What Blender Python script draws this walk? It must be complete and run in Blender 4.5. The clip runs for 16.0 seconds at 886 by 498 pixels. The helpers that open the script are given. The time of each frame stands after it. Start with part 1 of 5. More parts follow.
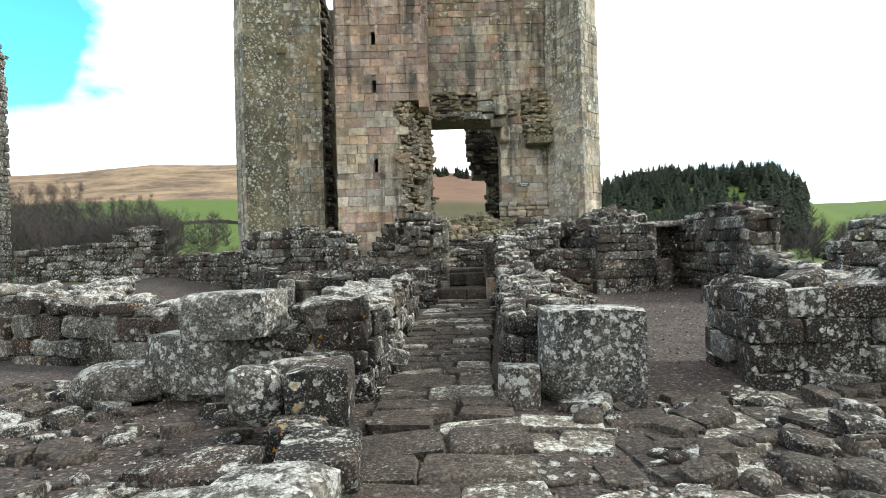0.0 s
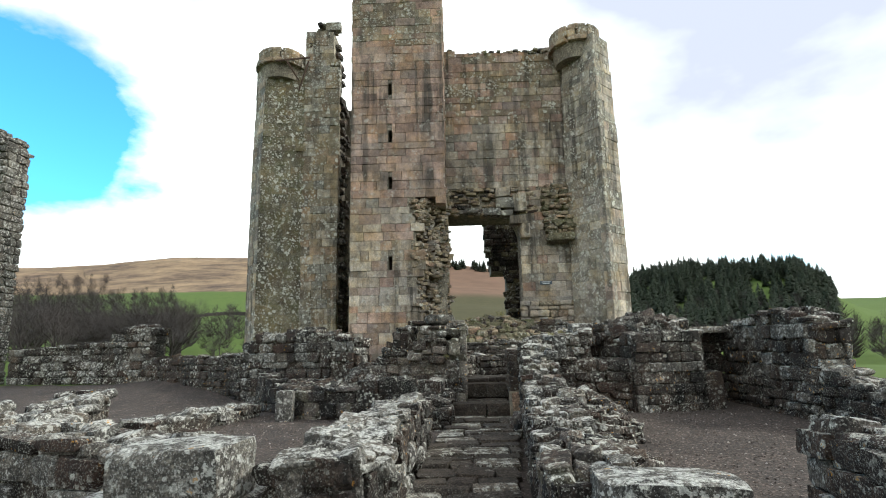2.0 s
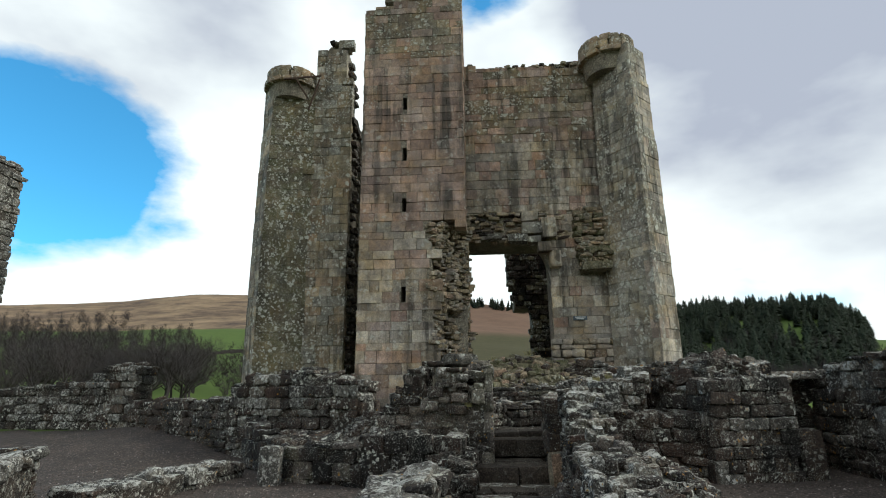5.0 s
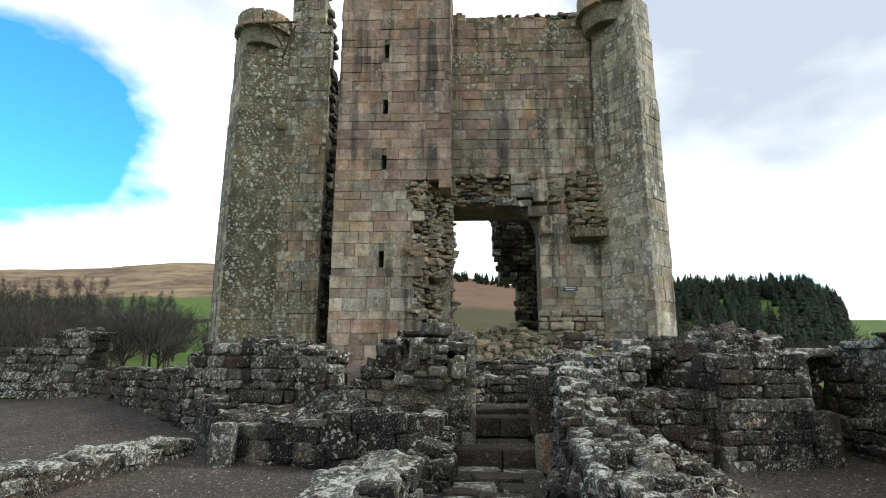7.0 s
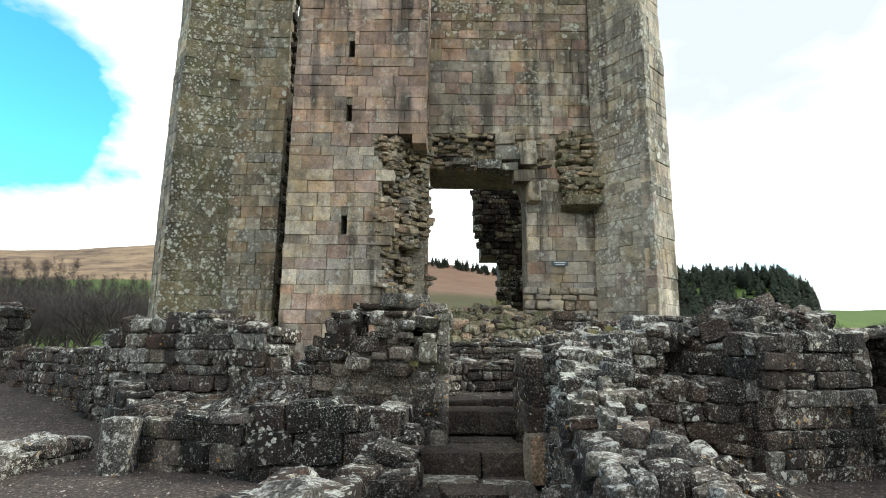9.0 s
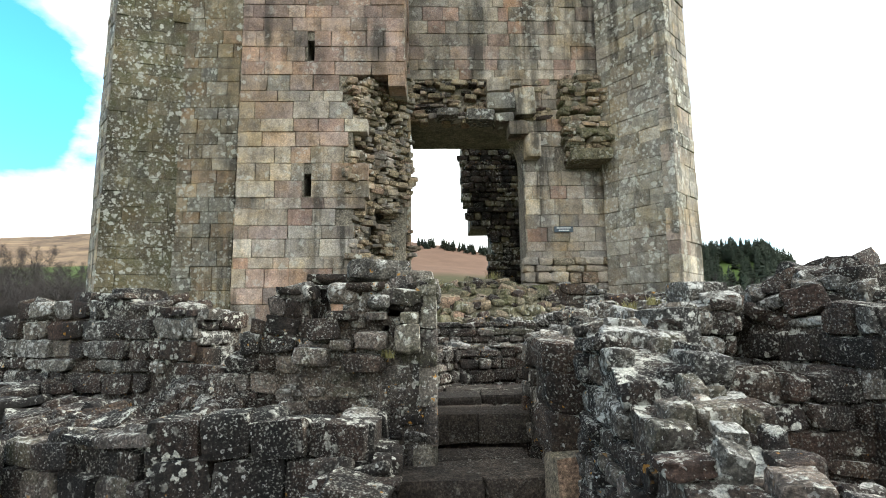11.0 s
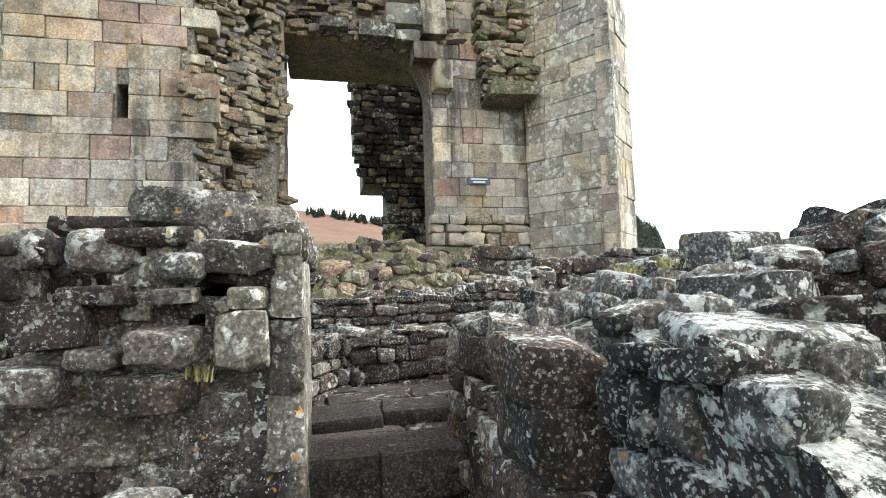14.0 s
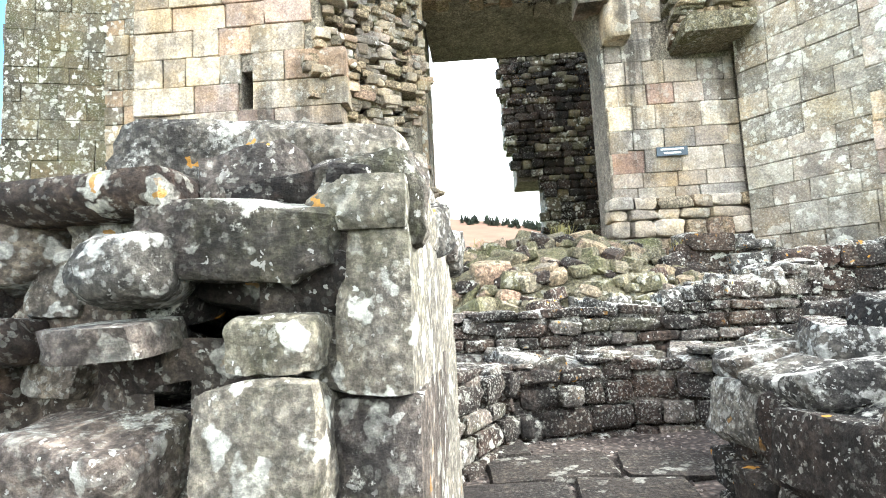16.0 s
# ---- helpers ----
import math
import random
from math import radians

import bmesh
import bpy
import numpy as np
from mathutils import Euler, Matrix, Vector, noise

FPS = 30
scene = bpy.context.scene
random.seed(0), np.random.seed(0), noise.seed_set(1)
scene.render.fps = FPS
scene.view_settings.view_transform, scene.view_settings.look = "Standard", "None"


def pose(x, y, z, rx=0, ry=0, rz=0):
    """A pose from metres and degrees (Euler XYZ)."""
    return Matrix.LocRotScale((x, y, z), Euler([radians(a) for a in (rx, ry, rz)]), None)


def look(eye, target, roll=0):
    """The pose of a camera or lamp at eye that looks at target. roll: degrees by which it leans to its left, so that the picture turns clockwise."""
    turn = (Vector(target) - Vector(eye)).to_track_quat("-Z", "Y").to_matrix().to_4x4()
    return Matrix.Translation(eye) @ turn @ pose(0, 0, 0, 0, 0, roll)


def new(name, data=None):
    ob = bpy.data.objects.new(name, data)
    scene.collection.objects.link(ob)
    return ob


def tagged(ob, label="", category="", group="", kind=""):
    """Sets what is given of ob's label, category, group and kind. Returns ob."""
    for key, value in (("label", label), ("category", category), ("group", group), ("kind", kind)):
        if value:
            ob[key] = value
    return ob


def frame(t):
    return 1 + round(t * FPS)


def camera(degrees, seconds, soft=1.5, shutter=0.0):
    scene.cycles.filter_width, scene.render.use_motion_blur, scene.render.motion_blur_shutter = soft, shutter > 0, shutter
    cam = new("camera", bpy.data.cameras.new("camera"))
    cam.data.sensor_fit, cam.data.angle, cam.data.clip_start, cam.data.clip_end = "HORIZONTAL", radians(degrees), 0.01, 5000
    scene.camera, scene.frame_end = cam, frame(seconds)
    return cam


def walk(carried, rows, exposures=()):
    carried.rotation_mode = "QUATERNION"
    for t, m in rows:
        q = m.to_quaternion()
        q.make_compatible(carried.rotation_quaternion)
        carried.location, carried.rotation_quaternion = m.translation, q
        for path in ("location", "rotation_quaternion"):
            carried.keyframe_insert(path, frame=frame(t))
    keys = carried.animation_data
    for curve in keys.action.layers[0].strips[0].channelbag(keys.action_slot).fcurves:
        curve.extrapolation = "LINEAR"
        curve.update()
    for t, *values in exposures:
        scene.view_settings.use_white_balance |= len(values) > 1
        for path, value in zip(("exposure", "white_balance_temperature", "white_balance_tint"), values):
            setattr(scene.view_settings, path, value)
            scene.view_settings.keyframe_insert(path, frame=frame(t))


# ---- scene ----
cam = camera(80.6, 16.0, soft=1.0)
METRES, EYE, TILT, LEAN, TURN = 12.0, 1.33, 0.0, 0.0, 0.5
ROWS = [
    (0.0, 0.0, 0.0, 0.0, 0.0, 0.09, 1.59),
    (0.5, 0.0084, 0.0278, 0.003, -0.19, 0.91, 1.05),
    (1.0, 0.0155, 0.051, 0.0158, -0.5, 3.4, 0.18),
    (1.5, 0.0089, 0.0667, 0.0223, 0.67, 7.9, 0.69),
    (2.0, -0.0001, 0.0871, 0.0254, 1.83, 10.27, 1.15),
    (2.5, 0.0032, 0.1092, 0.0269, 2.69, 12.33, 0.66),
    (3.0, 0.0064, 0.1259, 0.0335, 3.24, 14.74, 0.07),
    (3.5, 0.0028, 0.1456, 0.0307, 3.99, 15.75, 0.16),
    (4.0, -0.0068, 0.1794, 0.0312, 4.49, 15.61, 0.72),
    (6.5, -0.0106, 0.32, 0.0375, 2.23, 12.2, -0.16),
    (7.0, -0.008, 0.3423, 0.0343, 1.9, 11.56, -0.25),
    (7.5, -0.011, 0.3834, 0.0259, 0.77, 10.7, -0.53),
    (8.0, -0.0052, 0.4223, 0.0274, -0.11, 10.11, -0.76),
    (8.5, 0.0005, 0.4557, 0.0304, -0.01, 10.04, -0.6),
    (9.0, 0.002, 0.4953, 0.0257, -0.32, 10.13, -0.67),
    (11.5, 0.0062, 0.6842, 0.028, -2.87, 6.57, 1.72),
    (12.0, 0.0158, 0.7147, 0.0295, -17.09, 4.54, 1.11),
    (12.5, 0.0249, 0.7431, 0.0308, -29.95, 3.77, 1.11),
    (13.0, 0.0284, 0.7726, 0.029, -26.15, 4.01, 1.07),
    (13.5, 0.0246, 0.8065, 0.0319, -20.18, 3.89, 1.02),
    (14.0, 0.0169, 0.8397, 0.0319, -13.46, 4.45, 1.59),
    (14.5, 0.0117, 0.8661, 0.0332, -5.42, 5.08, 2.34),
    (15.0, 0.015, 0.8972, 0.0339, 1.16, 6.1, 2.58),
    (15.5, 0.0149, 0.9421, 0.0316, 3.2, 6.31, 2.45),
    (16.0, 0.0204, 0.9751, 0.0361, 3.49, 5.59, 2.67),
]
# breaks of blue, closed cloud and grey undersides: bearing, height, inner and outer radius
BREAKS = [(-37, 17, 3, 10), (-46, 19, 4, 11), (4, 41, 2, 7), (-82, 22, 10, 28)]
SOLID = [(30, 35, 12, 26)]
GREY = [(-36, 32, 3, 14), (30, 32, 5, 17), (24, 42, 4, 14)]
SKY_SHIFT, CLOUD, CLEAR, SUN = (0.3, 0.1, 0.0), 1.55, 0.2, 3.2
EXPOSURES = [(0.0, 0.65, 6300, 3), (1.0, 0.75, 6300, 3), (1.5, 0.55, 6300, 3), (3.0, -0.25, 6200, 1), (4.0, -0.55, 6200, 1), (6.5, -0.05, 6200, 1), (8.0, 0.24, 6220, 1), (9.0, 0.45, 6250, 2), (11.5, 0.85, 6300, 4), (12.5, 1.1, 6400, 5), (13.5, 0.87, 6200, 5), (14.0, 1.25, 6150, 5), (15.0, 1.85, 6100, 5), (16.0, 2.25, 6100, 5)]
PATH = [(t, pose(0, 0, EYE, TILT, LEAN, TURN) @ pose(METRES * x, METRES * y, METRES * z, 90 + pitch, roll, yaw)) for t, x, y, z, yaw, pitch, roll in ROWS]
walk(cam, PATH, EXPOSURES)

# ---- world, sun ----
def build_world():
    w = bpy.data.worlds.new("sky")
    scene.world = w
    w.use_nodes = True
    nt = w.node_tree
    nt.nodes.clear()
    N, K = nt.nodes.new, nt.links.new
    tc = N("ShaderNodeTexCoord")
    sky = N("ShaderNodeTexSky")
    sky.sky_type = 'NISHITA'
    sky.sun_disc = False
    sky.sun_elevation, sky.sun_rotation = radians(36), radians(86)
    sep = N("ShaderNodeSeparateXYZ")
    K(tc.outputs["Generated"], sep.inputs[0])
    mp = N("ShaderNodeMapping")
    mp.inputs["Scale"].default_value = (1.0, 1.0, 2.0)
    mp.inputs["Location"].default_value = SKY_SHIFT
    K(tc.outputs["Generated"], mp.inputs[0])
    n1 = N("ShaderNodeTexNoise")
    n1.inputs["Scale"].default_value, n1.inputs["Detail"].default_value, n1.inputs["Roughness"].default_value = 2.3, 9.0, 0.55
    K(mp.outputs[0], n1.inputs["Vector"])
    def patch(az, el, inner, outer):
        """1 within inner degrees of a bearing, fading to 0 at outer."""
        d = N("ShaderNodeVectorMath"); d.operation = 'DOT_PRODUCT'
        K(tc.outputs["Generated"], d.inputs[0])
        d.inputs[1].default_value = (math.sin(radians(az)) * math.cos(radians(el)), math.cos(radians(az)) * math.cos(radians(el)), math.sin(radians(el)))
        r = N("ShaderNodeMapRange")
        r.inputs[1].default_value, r.inputs[2].default_value = math.cos(radians(outer)), math.cos(radians(inner))
        K(d.outputs["Value"], r.inputs[0])
        return r.outputs[0]

    def less(value, places, k):
        """value lowered by k times each patch."""
        for p in places:
            n = N("ShaderNodeMath"); n.operation = 'MULTIPLY_ADD'
            K(patch(*p), n.inputs[0]); n.inputs[1].default_value = -k
            K(value, n.inputs[2])
            value = n.outputs[0]
        return value
    lifted = N("ShaderNodeMath"); lifted.operation = 'MULTIPLY_ADD'
    K(n1.outputs["Fac"], lifted.inputs[0]); lifted.inputs[1].default_value, lifted.inputs[2].default_value = 1.5, -0.12
    open_sky = less(less(lifted.outputs[0], BREAKS, 0.34), SOLID, -0.2)
    up = N("ShaderNodeMath"); up.operation = 'SUBTRACT'
    K(sep.outputs["Z"], up.inputs[0]); up.inputs[1].default_value = 0.30
    top = N("ShaderNodeMath"); top.operation = 'MAXIMUM'
    K(up.outputs[0], top.inputs[0]); top.inputs[1].default_value = 0.0
    cover = N("ShaderNodeValToRGB")
    cover.color_ramp.elements[0].position, cover.color_ramp.elements[1].position = 0.32, 0.52
    K(open_sky, cover.inputs[0])
    n2 = N("ShaderNodeTexNoise")
    n2.inputs["Scale"].default_value, n2.inputs["Detail"].default_value = 1.7, 6.0
    K(mp.outputs[0], n2.inputs["Vector"])
    tone = N("ShaderNodeValToRGB")
    e = tone.color_ramp.elements
    e[0].position, e[0].color = 0.24, (0.44, 0.45, 0.54, 1)
    e[1].position, e[1].color = 0.5, (1.0, 1.0, 1.0, 1)
    high = N("ShaderNodeMath"); high.operation = 'MULTIPLY_ADD'
    K(top.outputs[0], high.inputs[0]); high.inputs[1].default_value = -0.2
    K(n2.outputs["Fac"], high.inputs[2])
    K(less(high.outputs[0], GREY, 0.17), tone.inputs[0])
    cloud = N("ShaderNodeBackground"); cloud.inputs[1].default_value = CLOUD
    K(tone.outputs[0], cloud.inputs[0])
    clear = N("ShaderNodeBackground"); clear.inputs[1].default_value = CLEAR
    blue = N("ShaderNodeMix"); blue.data_type, blue.blend_type = 'RGBA', 'MULTIPLY'
    blue.inputs[0].default_value = 1.0
    K(sky.outputs[0], blue.inputs[6]); blue.inputs[7].default_value = (0.5, 1.3, 1.6, 1)
    K(blue.outputs[2], clear.inputs[0])
    mix = N("ShaderNodeMixShader")
    K(cover.outputs[0], mix.inputs[0]); K(clear.outputs[0], mix.inputs[1]); K(cloud.outputs[0], mix.inputs[2])
    out = N("ShaderNodeOutputWorld")
    K(mix.outputs[0], out.inputs[0])


build_world()
sun = new("sun", bpy.data.lights.new("sun", 'SUN'))
sun.data.energy, sun.data.angle, sun.data.color = SUN, radians(12), (1.0, 0.95, 0.88)
sun.matrix_world = look((70, 4, 50), (0, 0, 0))


# ---- materials ----
def mat_new(name):
    m = bpy.data.materials.new(name)
    m.use_nodes = True
    nt = m.node_tree
    b = nt.nodes["Principled BSDF"]
    return m, nt, b


def mixrgb(nt, fac, a, b, mode='MIX'):
    n = nt.nodes.new("ShaderNodeMix")
    n.data_type, n.blend_type = 'RGBA', mode
    for sock, v in ((n.inputs[0], fac), (n.inputs[6], a), (n.inputs[7], b)):
        if isinstance(v, (int, float)):
            sock.default_value = v
        elif isinstance(v, tuple):
            sock.default_value = (*v[:3], 1)
        else:
            nt.links.new(v, sock)
    return n.outputs[2]


def noise_tex(nt, scale, detail=4.0, rough=0.55, offset=(0, 0, 0), stretch=(1, 1, 1)):
    g = nt.nodes.new("ShaderNodeNewGeometry")
    mp = nt.nodes.new("ShaderNodeMapping")
    mp.inputs["Location"].default_value, mp.inputs["Scale"].default_value = offset, stretch
    nt.links.new(g.outputs["Position"], mp.inputs[0])
    n = nt.nodes.new("ShaderNodeTexNoise")
    n.inputs["Scale"].default_value, n.inputs["Detail"].default_value, n.inputs["Roughness"].default_value = scale, detail, rough
    nt.links.new(mp.outputs[0], n.inputs["Vector"])
    return n.outputs["Fac"]


def ramp(nt, fac, stops, mode='LINEAR'):
    r = nt.nodes.new("ShaderNodeValToRGB")
    r.color_ramp.interpolation = mode
    els = r.color_ramp.elements
    while len(els) < len(stops):
        els.new(0.5)
    for e, (p, c) in zip(els, stops):
        e.position = p
        e.color = (*c, 1) if isinstance(c, tuple) else (c, c, c, 1)
    nt.links.new(fac, r.inputs[0])
    return r.outputs[0]


def math_node(nt, op, a, b):
    n = nt.nodes.new("ShaderNodeMath")
    n.operation = op
    for s, v in zip(n.inputs, (a, b)):
        if isinstance(v, (int, float)):
            s.default_value = v
        else:
            nt.links.new(v, s)
    return n.outputs[0]


def bump(nt, b, height, strength, dist):
    n = nt.nodes.new("ShaderNodeBump")
    n.inputs["Strength"].default_value, n.inputs["Distance"].default_value = strength, dist
    nt.links.new(height, n.inputs["Height"])
    nt.links.new(n.outputs[0], b.inputs["Normal"])


def lichen_mask(nt, scale, lo, hi, patch_lo, patch_hi, off):
    """Round crusts of lichen, in colonies."""
    g = nt.nodes.new("ShaderNodeNewGeometry")
    wob = nt.nodes.new("ShaderNodeTexNoise")
    wob.inputs["Scale"].default_value = scale * 2.5
    nt.links.new(g.outputs["Position"], wob.inputs["Vector"])
    add = nt.nodes.new("ShaderNodeVectorMath"); add.operation = 'MULTIPLY_ADD'
    nt.links.new(wob.outputs["Color"], add.inputs[0])
    add.inputs[1].default_value = (0.95 / scale,) * 3
    nt.links.new(g.outputs["Position"], add.inputs[2])
    v = nt.nodes.new("ShaderNodeTexVoronoi")
    v.inputs["Scale"].default_value = scale
    nt.links.new(add.outputs[0], v.inputs["Vector"])
    size = math_node(nt, 'MULTIPLY_ADD', v.outputs["Color"], 0.35)
    spots = ramp(nt, math_node(nt, 'SUBTRACT', v.outputs["Distance"], math_node(nt, 'MULTIPLY', size, 0.25)), [(lo, 1.0), (hi, 0.0)])
    colony = ramp(nt, noise_tex(nt, 1.1, 5, 0.65, off), [(patch_lo, 0.0), (patch_hi, 1.0)])
    return math_node(nt, 'MULTIPLY', spots, colony)


def stone_mat(name, tones, stain=0.5, stain_col=(0.02, 0.019, 0.018), stain_at=(0.42, 0.62), lichen=0.6, lichen_at=(0.45, 0.6), lichen_col=(0.56, 0.55, 0.485),
              grain=0.8, moss=0.0, streak=(1, 1, 0.35), speck=0.5, crust=0.0, dots=0.0):
    m, nt, b = mat_new(name)
    info = nt.nodes.new("ShaderNodeObjectInfo")
    isl = nt.nodes.new("ShaderNodeNewGeometry")
    rnd = math_node(nt, 'FRACT', math_node(nt, 'ADD', info.outputs["Random"], isl.outputs["Random Per Island"]), 0.0)
    base = ramp(nt, rnd, [((i + 0.5) / len(tones), c) for i, c in enumerate(tones)], 'LINEAR')
    grain_f = noise_tex(nt, 38, 6, 0.7)
    mid = noise_tex(nt, 5.5, 6, 0.65, (3, 1, 7))
    col = mixrgb(nt, 0.75, base, ramp(nt, mid, [(0.3, (0.35, 0.33, 0.31)), (0.5, (0.95, 0.93, 0.9)), (0.72, (1.35, 1.3, 1.2))]), 'MULTIPLY')
    col = mixrgb(nt, grain, col, ramp(nt, grain_f, [(0.3, (0.45, 0.45, 0.45)), (0.7, (1.35, 1.35, 1.35))]), 'MULTIPLY')
    st = ramp(nt, noise_tex(nt, 1.6, 8, 0.68, (11, 5, 2), streak), [(stain_at[0], 0.0), (stain_at[1], 1.0)])
    col = mixrgb(nt, math_node(nt, 'MULTIPLY', st, stain), col, stain_col)
    if name.startswith("ashlar"):
        run = ramp(nt, noise_tex(nt, 2.2, 5, 0.6, (3, 3, 0), (1.6, 1.6, 0.12)), [(0.46, 0.0), (0.6, 1.0)])
        wide = ramp(nt, noise_tex(nt, 0.35, 4, 0.6, (8, 1, 2)), [(0.38, 0.0), (0.54, 1.0)])
        col = mixrgb(nt, math_node(nt, 'MULTIPLY', math_node(nt, 'MULTIPLY', run, wide), 0.85), col, (0.055, 0.05, 0.042))
        blotch = ramp(nt, noise_tex(nt, 0.9, 6, 0.65, (2, 7, 5)), [(0.4, (0.72, 0.7, 0.68)), (0.6, (1.12, 1.1, 1.06))])
        col = mixrgb(nt, 0.9, col, blotch, 'MULTIPLY')
        hue = ramp(nt, noise_tex(nt, 1.3, 6, 0.7, (12, 4, 9)), [(0.36, (0.94, 0.98, 1.1)), (0.5, (1.0, 1.0, 1.0)), (0.64, (1.12, 1.01, 0.8))])
        col = mixrgb(nt, 0.9, col, hue, 'MULTIPLY')
    if name.startswith("ashlar"):
        tone2 = ramp(nt, math_node(nt, 'FRACT', math_node(nt, 'MULTIPLY', rnd, 7.31), 0.0), [(0.0, (0.66, 0.66, 0.67)), (0.5, (1.0, 0.99, 0.97)), (1.0, (1.34, 1.32, 1.28))])
        col = mixrgb(nt, 0.85, col, tone2, 'MULTIPLY')
        blob = lichen_mask(nt, 4.6, 0.1, 0.15, lichen_at[0] - 0.04, lichen_at[1], (1, 9, 6))
        col = mixrgb(nt, math_node(nt, 'MULTIPLY', blob, lichen), col, lichen_col)
    else:
        rough2 = ramp(nt, noise_tex(nt, 24, 8, 0.75, (6, 2, 9)), [(0.36, (0.4, 0.4, 0.4)), (0.5, (0.95, 0.95, 0.95)), (0.64, (1.7, 1.68, 1.64))])
        col = mixrgb(nt, 0.85, col, rough2, 'MULTIPLY')
    if moss:
        mo = ramp(nt, noise_tex(nt, 2.3, 6, 0.7, (4, 9, 1)), [(0.48, 0.0), (0.62, 1.0)])
        col = mixrgb(nt, math_node(nt, 'MULTIPLY', mo, moss), col, (0.085, 0.09, 0.03))
    big = lichen_mask(nt, 11.0, 0.13, 0.2, lichen_at[0], lichen_at[1], (0, 4, 8))
    small = lichen_mask(nt, 42.0, 0.12, 0.2, lichen_at[0] - 0.1, lichen_at[1], (7, 2, 3))
    lic = mixrgb(nt, noise_tex(nt, 22, 3), lichen_col, tuple(c * 0.72 for c in lichen_col))
    col = mixrgb(nt, math_node(nt, 'MULTIPLY', big, lichen), col, lic)
    col = mixrgb(nt, math_node(nt, 'MULTIPLY', small, lichen * speck), col, lic)
    nt.links.new(col, b.inputs["Base Color"])
    b.inputs["Roughness"].default_value = 0.9
    b.inputs["Specular IOR Level"].default_value = 0.25
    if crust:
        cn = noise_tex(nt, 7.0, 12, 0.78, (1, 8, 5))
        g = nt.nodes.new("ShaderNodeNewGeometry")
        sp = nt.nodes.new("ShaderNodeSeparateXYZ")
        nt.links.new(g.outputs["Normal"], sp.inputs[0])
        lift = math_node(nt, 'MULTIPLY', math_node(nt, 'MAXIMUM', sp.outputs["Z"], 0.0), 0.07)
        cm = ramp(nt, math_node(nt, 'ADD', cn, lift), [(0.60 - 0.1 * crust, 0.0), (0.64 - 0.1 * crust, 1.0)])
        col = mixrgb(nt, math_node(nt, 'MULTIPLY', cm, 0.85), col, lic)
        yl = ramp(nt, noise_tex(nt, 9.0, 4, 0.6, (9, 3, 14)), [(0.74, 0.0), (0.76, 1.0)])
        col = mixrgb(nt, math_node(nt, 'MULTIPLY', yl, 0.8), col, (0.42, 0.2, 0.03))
    fleck = ramp(nt, noise_tex(nt, 48, 6, 0.7, (2, 6, 4)), [(0.4, (0.22, 0.22, 0.22)), (0.5, (0.9, 0.9, 0.9)), (0.59, (2.0, 2.0, 1.95))])
    col = mixrgb(nt, 0.22 if name.startswith("ashlar") else 0.5, col, fleck, 'MULTIPLY')
    if crust:
        edge = noise_tex(nt, 60, 4, 0.7, (3, 2, 1))
        white = mixrgb(nt, edge, tuple(c * 1.18 for c in lichen_col), tuple(c * 0.9 for c in lichen_col))
        for sc, off in ((7.5, (5, 1, 3)), (17.0, (2, 8, 6))):
            patch = lichen_mask(nt, sc, 0.1, 0.13, 0.59 - 0.16 * crust, 0.63 - 0.16 * crust, off)
            holes = ramp(nt, edge, [(0.36, 0.25), (0.46, 1.0)])
            col = mixrgb(nt, math_node(nt, 'MULTIPLY', math_node(nt, 'MULTIPLY', patch, holes), 0.8), col, white)
    if dots:
        # crisp pale rosettes of crustose lichen, small and large
        for sc, far, off in ((15.0, -0.05, (4, 4, 9)), (31.0, -0.02, (8, 1, 2)), (62.0, 0.0, (3, 6, 5))):
            ros = lichen_mask(nt, sc, far - 0.06, far - 0.03, 0.54 - 0.06 * dots, 0.6 - 0.06 * dots, off)
            col = mixrgb(nt, math_node(nt, 'MULTIPLY', ros, 0.75), col, (0.5, 0.49, 0.45))
        yel = lichen_mask(nt, 11.0, -0.08, -0.06, 0.55, 0.6, (13, 3, 1))
        col = mixrgb(nt, math_node(nt, 'MULTIPLY', yel, 0.85), col, (0.45, 0.22, 0.03))
    nt.links.new(col, b.inputs["Base Color"])
    pit = noise_tex(nt, 14, 8, 0.75, (5, 5, 1))
    h = mixrgb(nt, 0.35, mixrgb(nt, 0.5, mid, pit), grain_f)
    bump(nt, b, h, 1.0, BUMP[0] if name.startswith("ashlar") else 0.025 if name == "pale_quoin" else BUMP[1])
    return m


BUMP = (0.03, 0.07)
MAT = {}
MAT["ashlar_warm"] = stone_mat("ashlar_warm", [(0.3703, 0.3286, 0.2811), (0.4282, 0.3686, 0.3032), (0.3384, 0.3086, 0.273), (0.4487, 0.3773, 0.294), (0.403, 0.3673, 0.3197), (0.4, 0.3167, 0.2632), (0.5062, 0.4646, 0.3992), (0.3584, 0.3286, 0.2929)],
                               stain=0.65, stain_col=(0.10, 0.086, 0.07), stain_at=(0.48, 0.7), lichen=0.55, lichen_at=(0.5, 0.64), streak=(1.3, 1.3, 0.3))
MAT["ashlar_pink"] = stone_mat("ashlar_pink", [(0.403, 0.284, 0.233), (0.3645, 0.254, 0.2115), (0.426, 0.3325, 0.2815), (0.3313, 0.2717, 0.242), (0.4405, 0.3045, 0.245), (0.3875, 0.3025, 0.26)],
                               stain=0.6, stain_col=(0.12, 0.09, 0.08), stain_at=(0.48, 0.7), lichen=0.55, lichen_at=(0.53, 0.66))
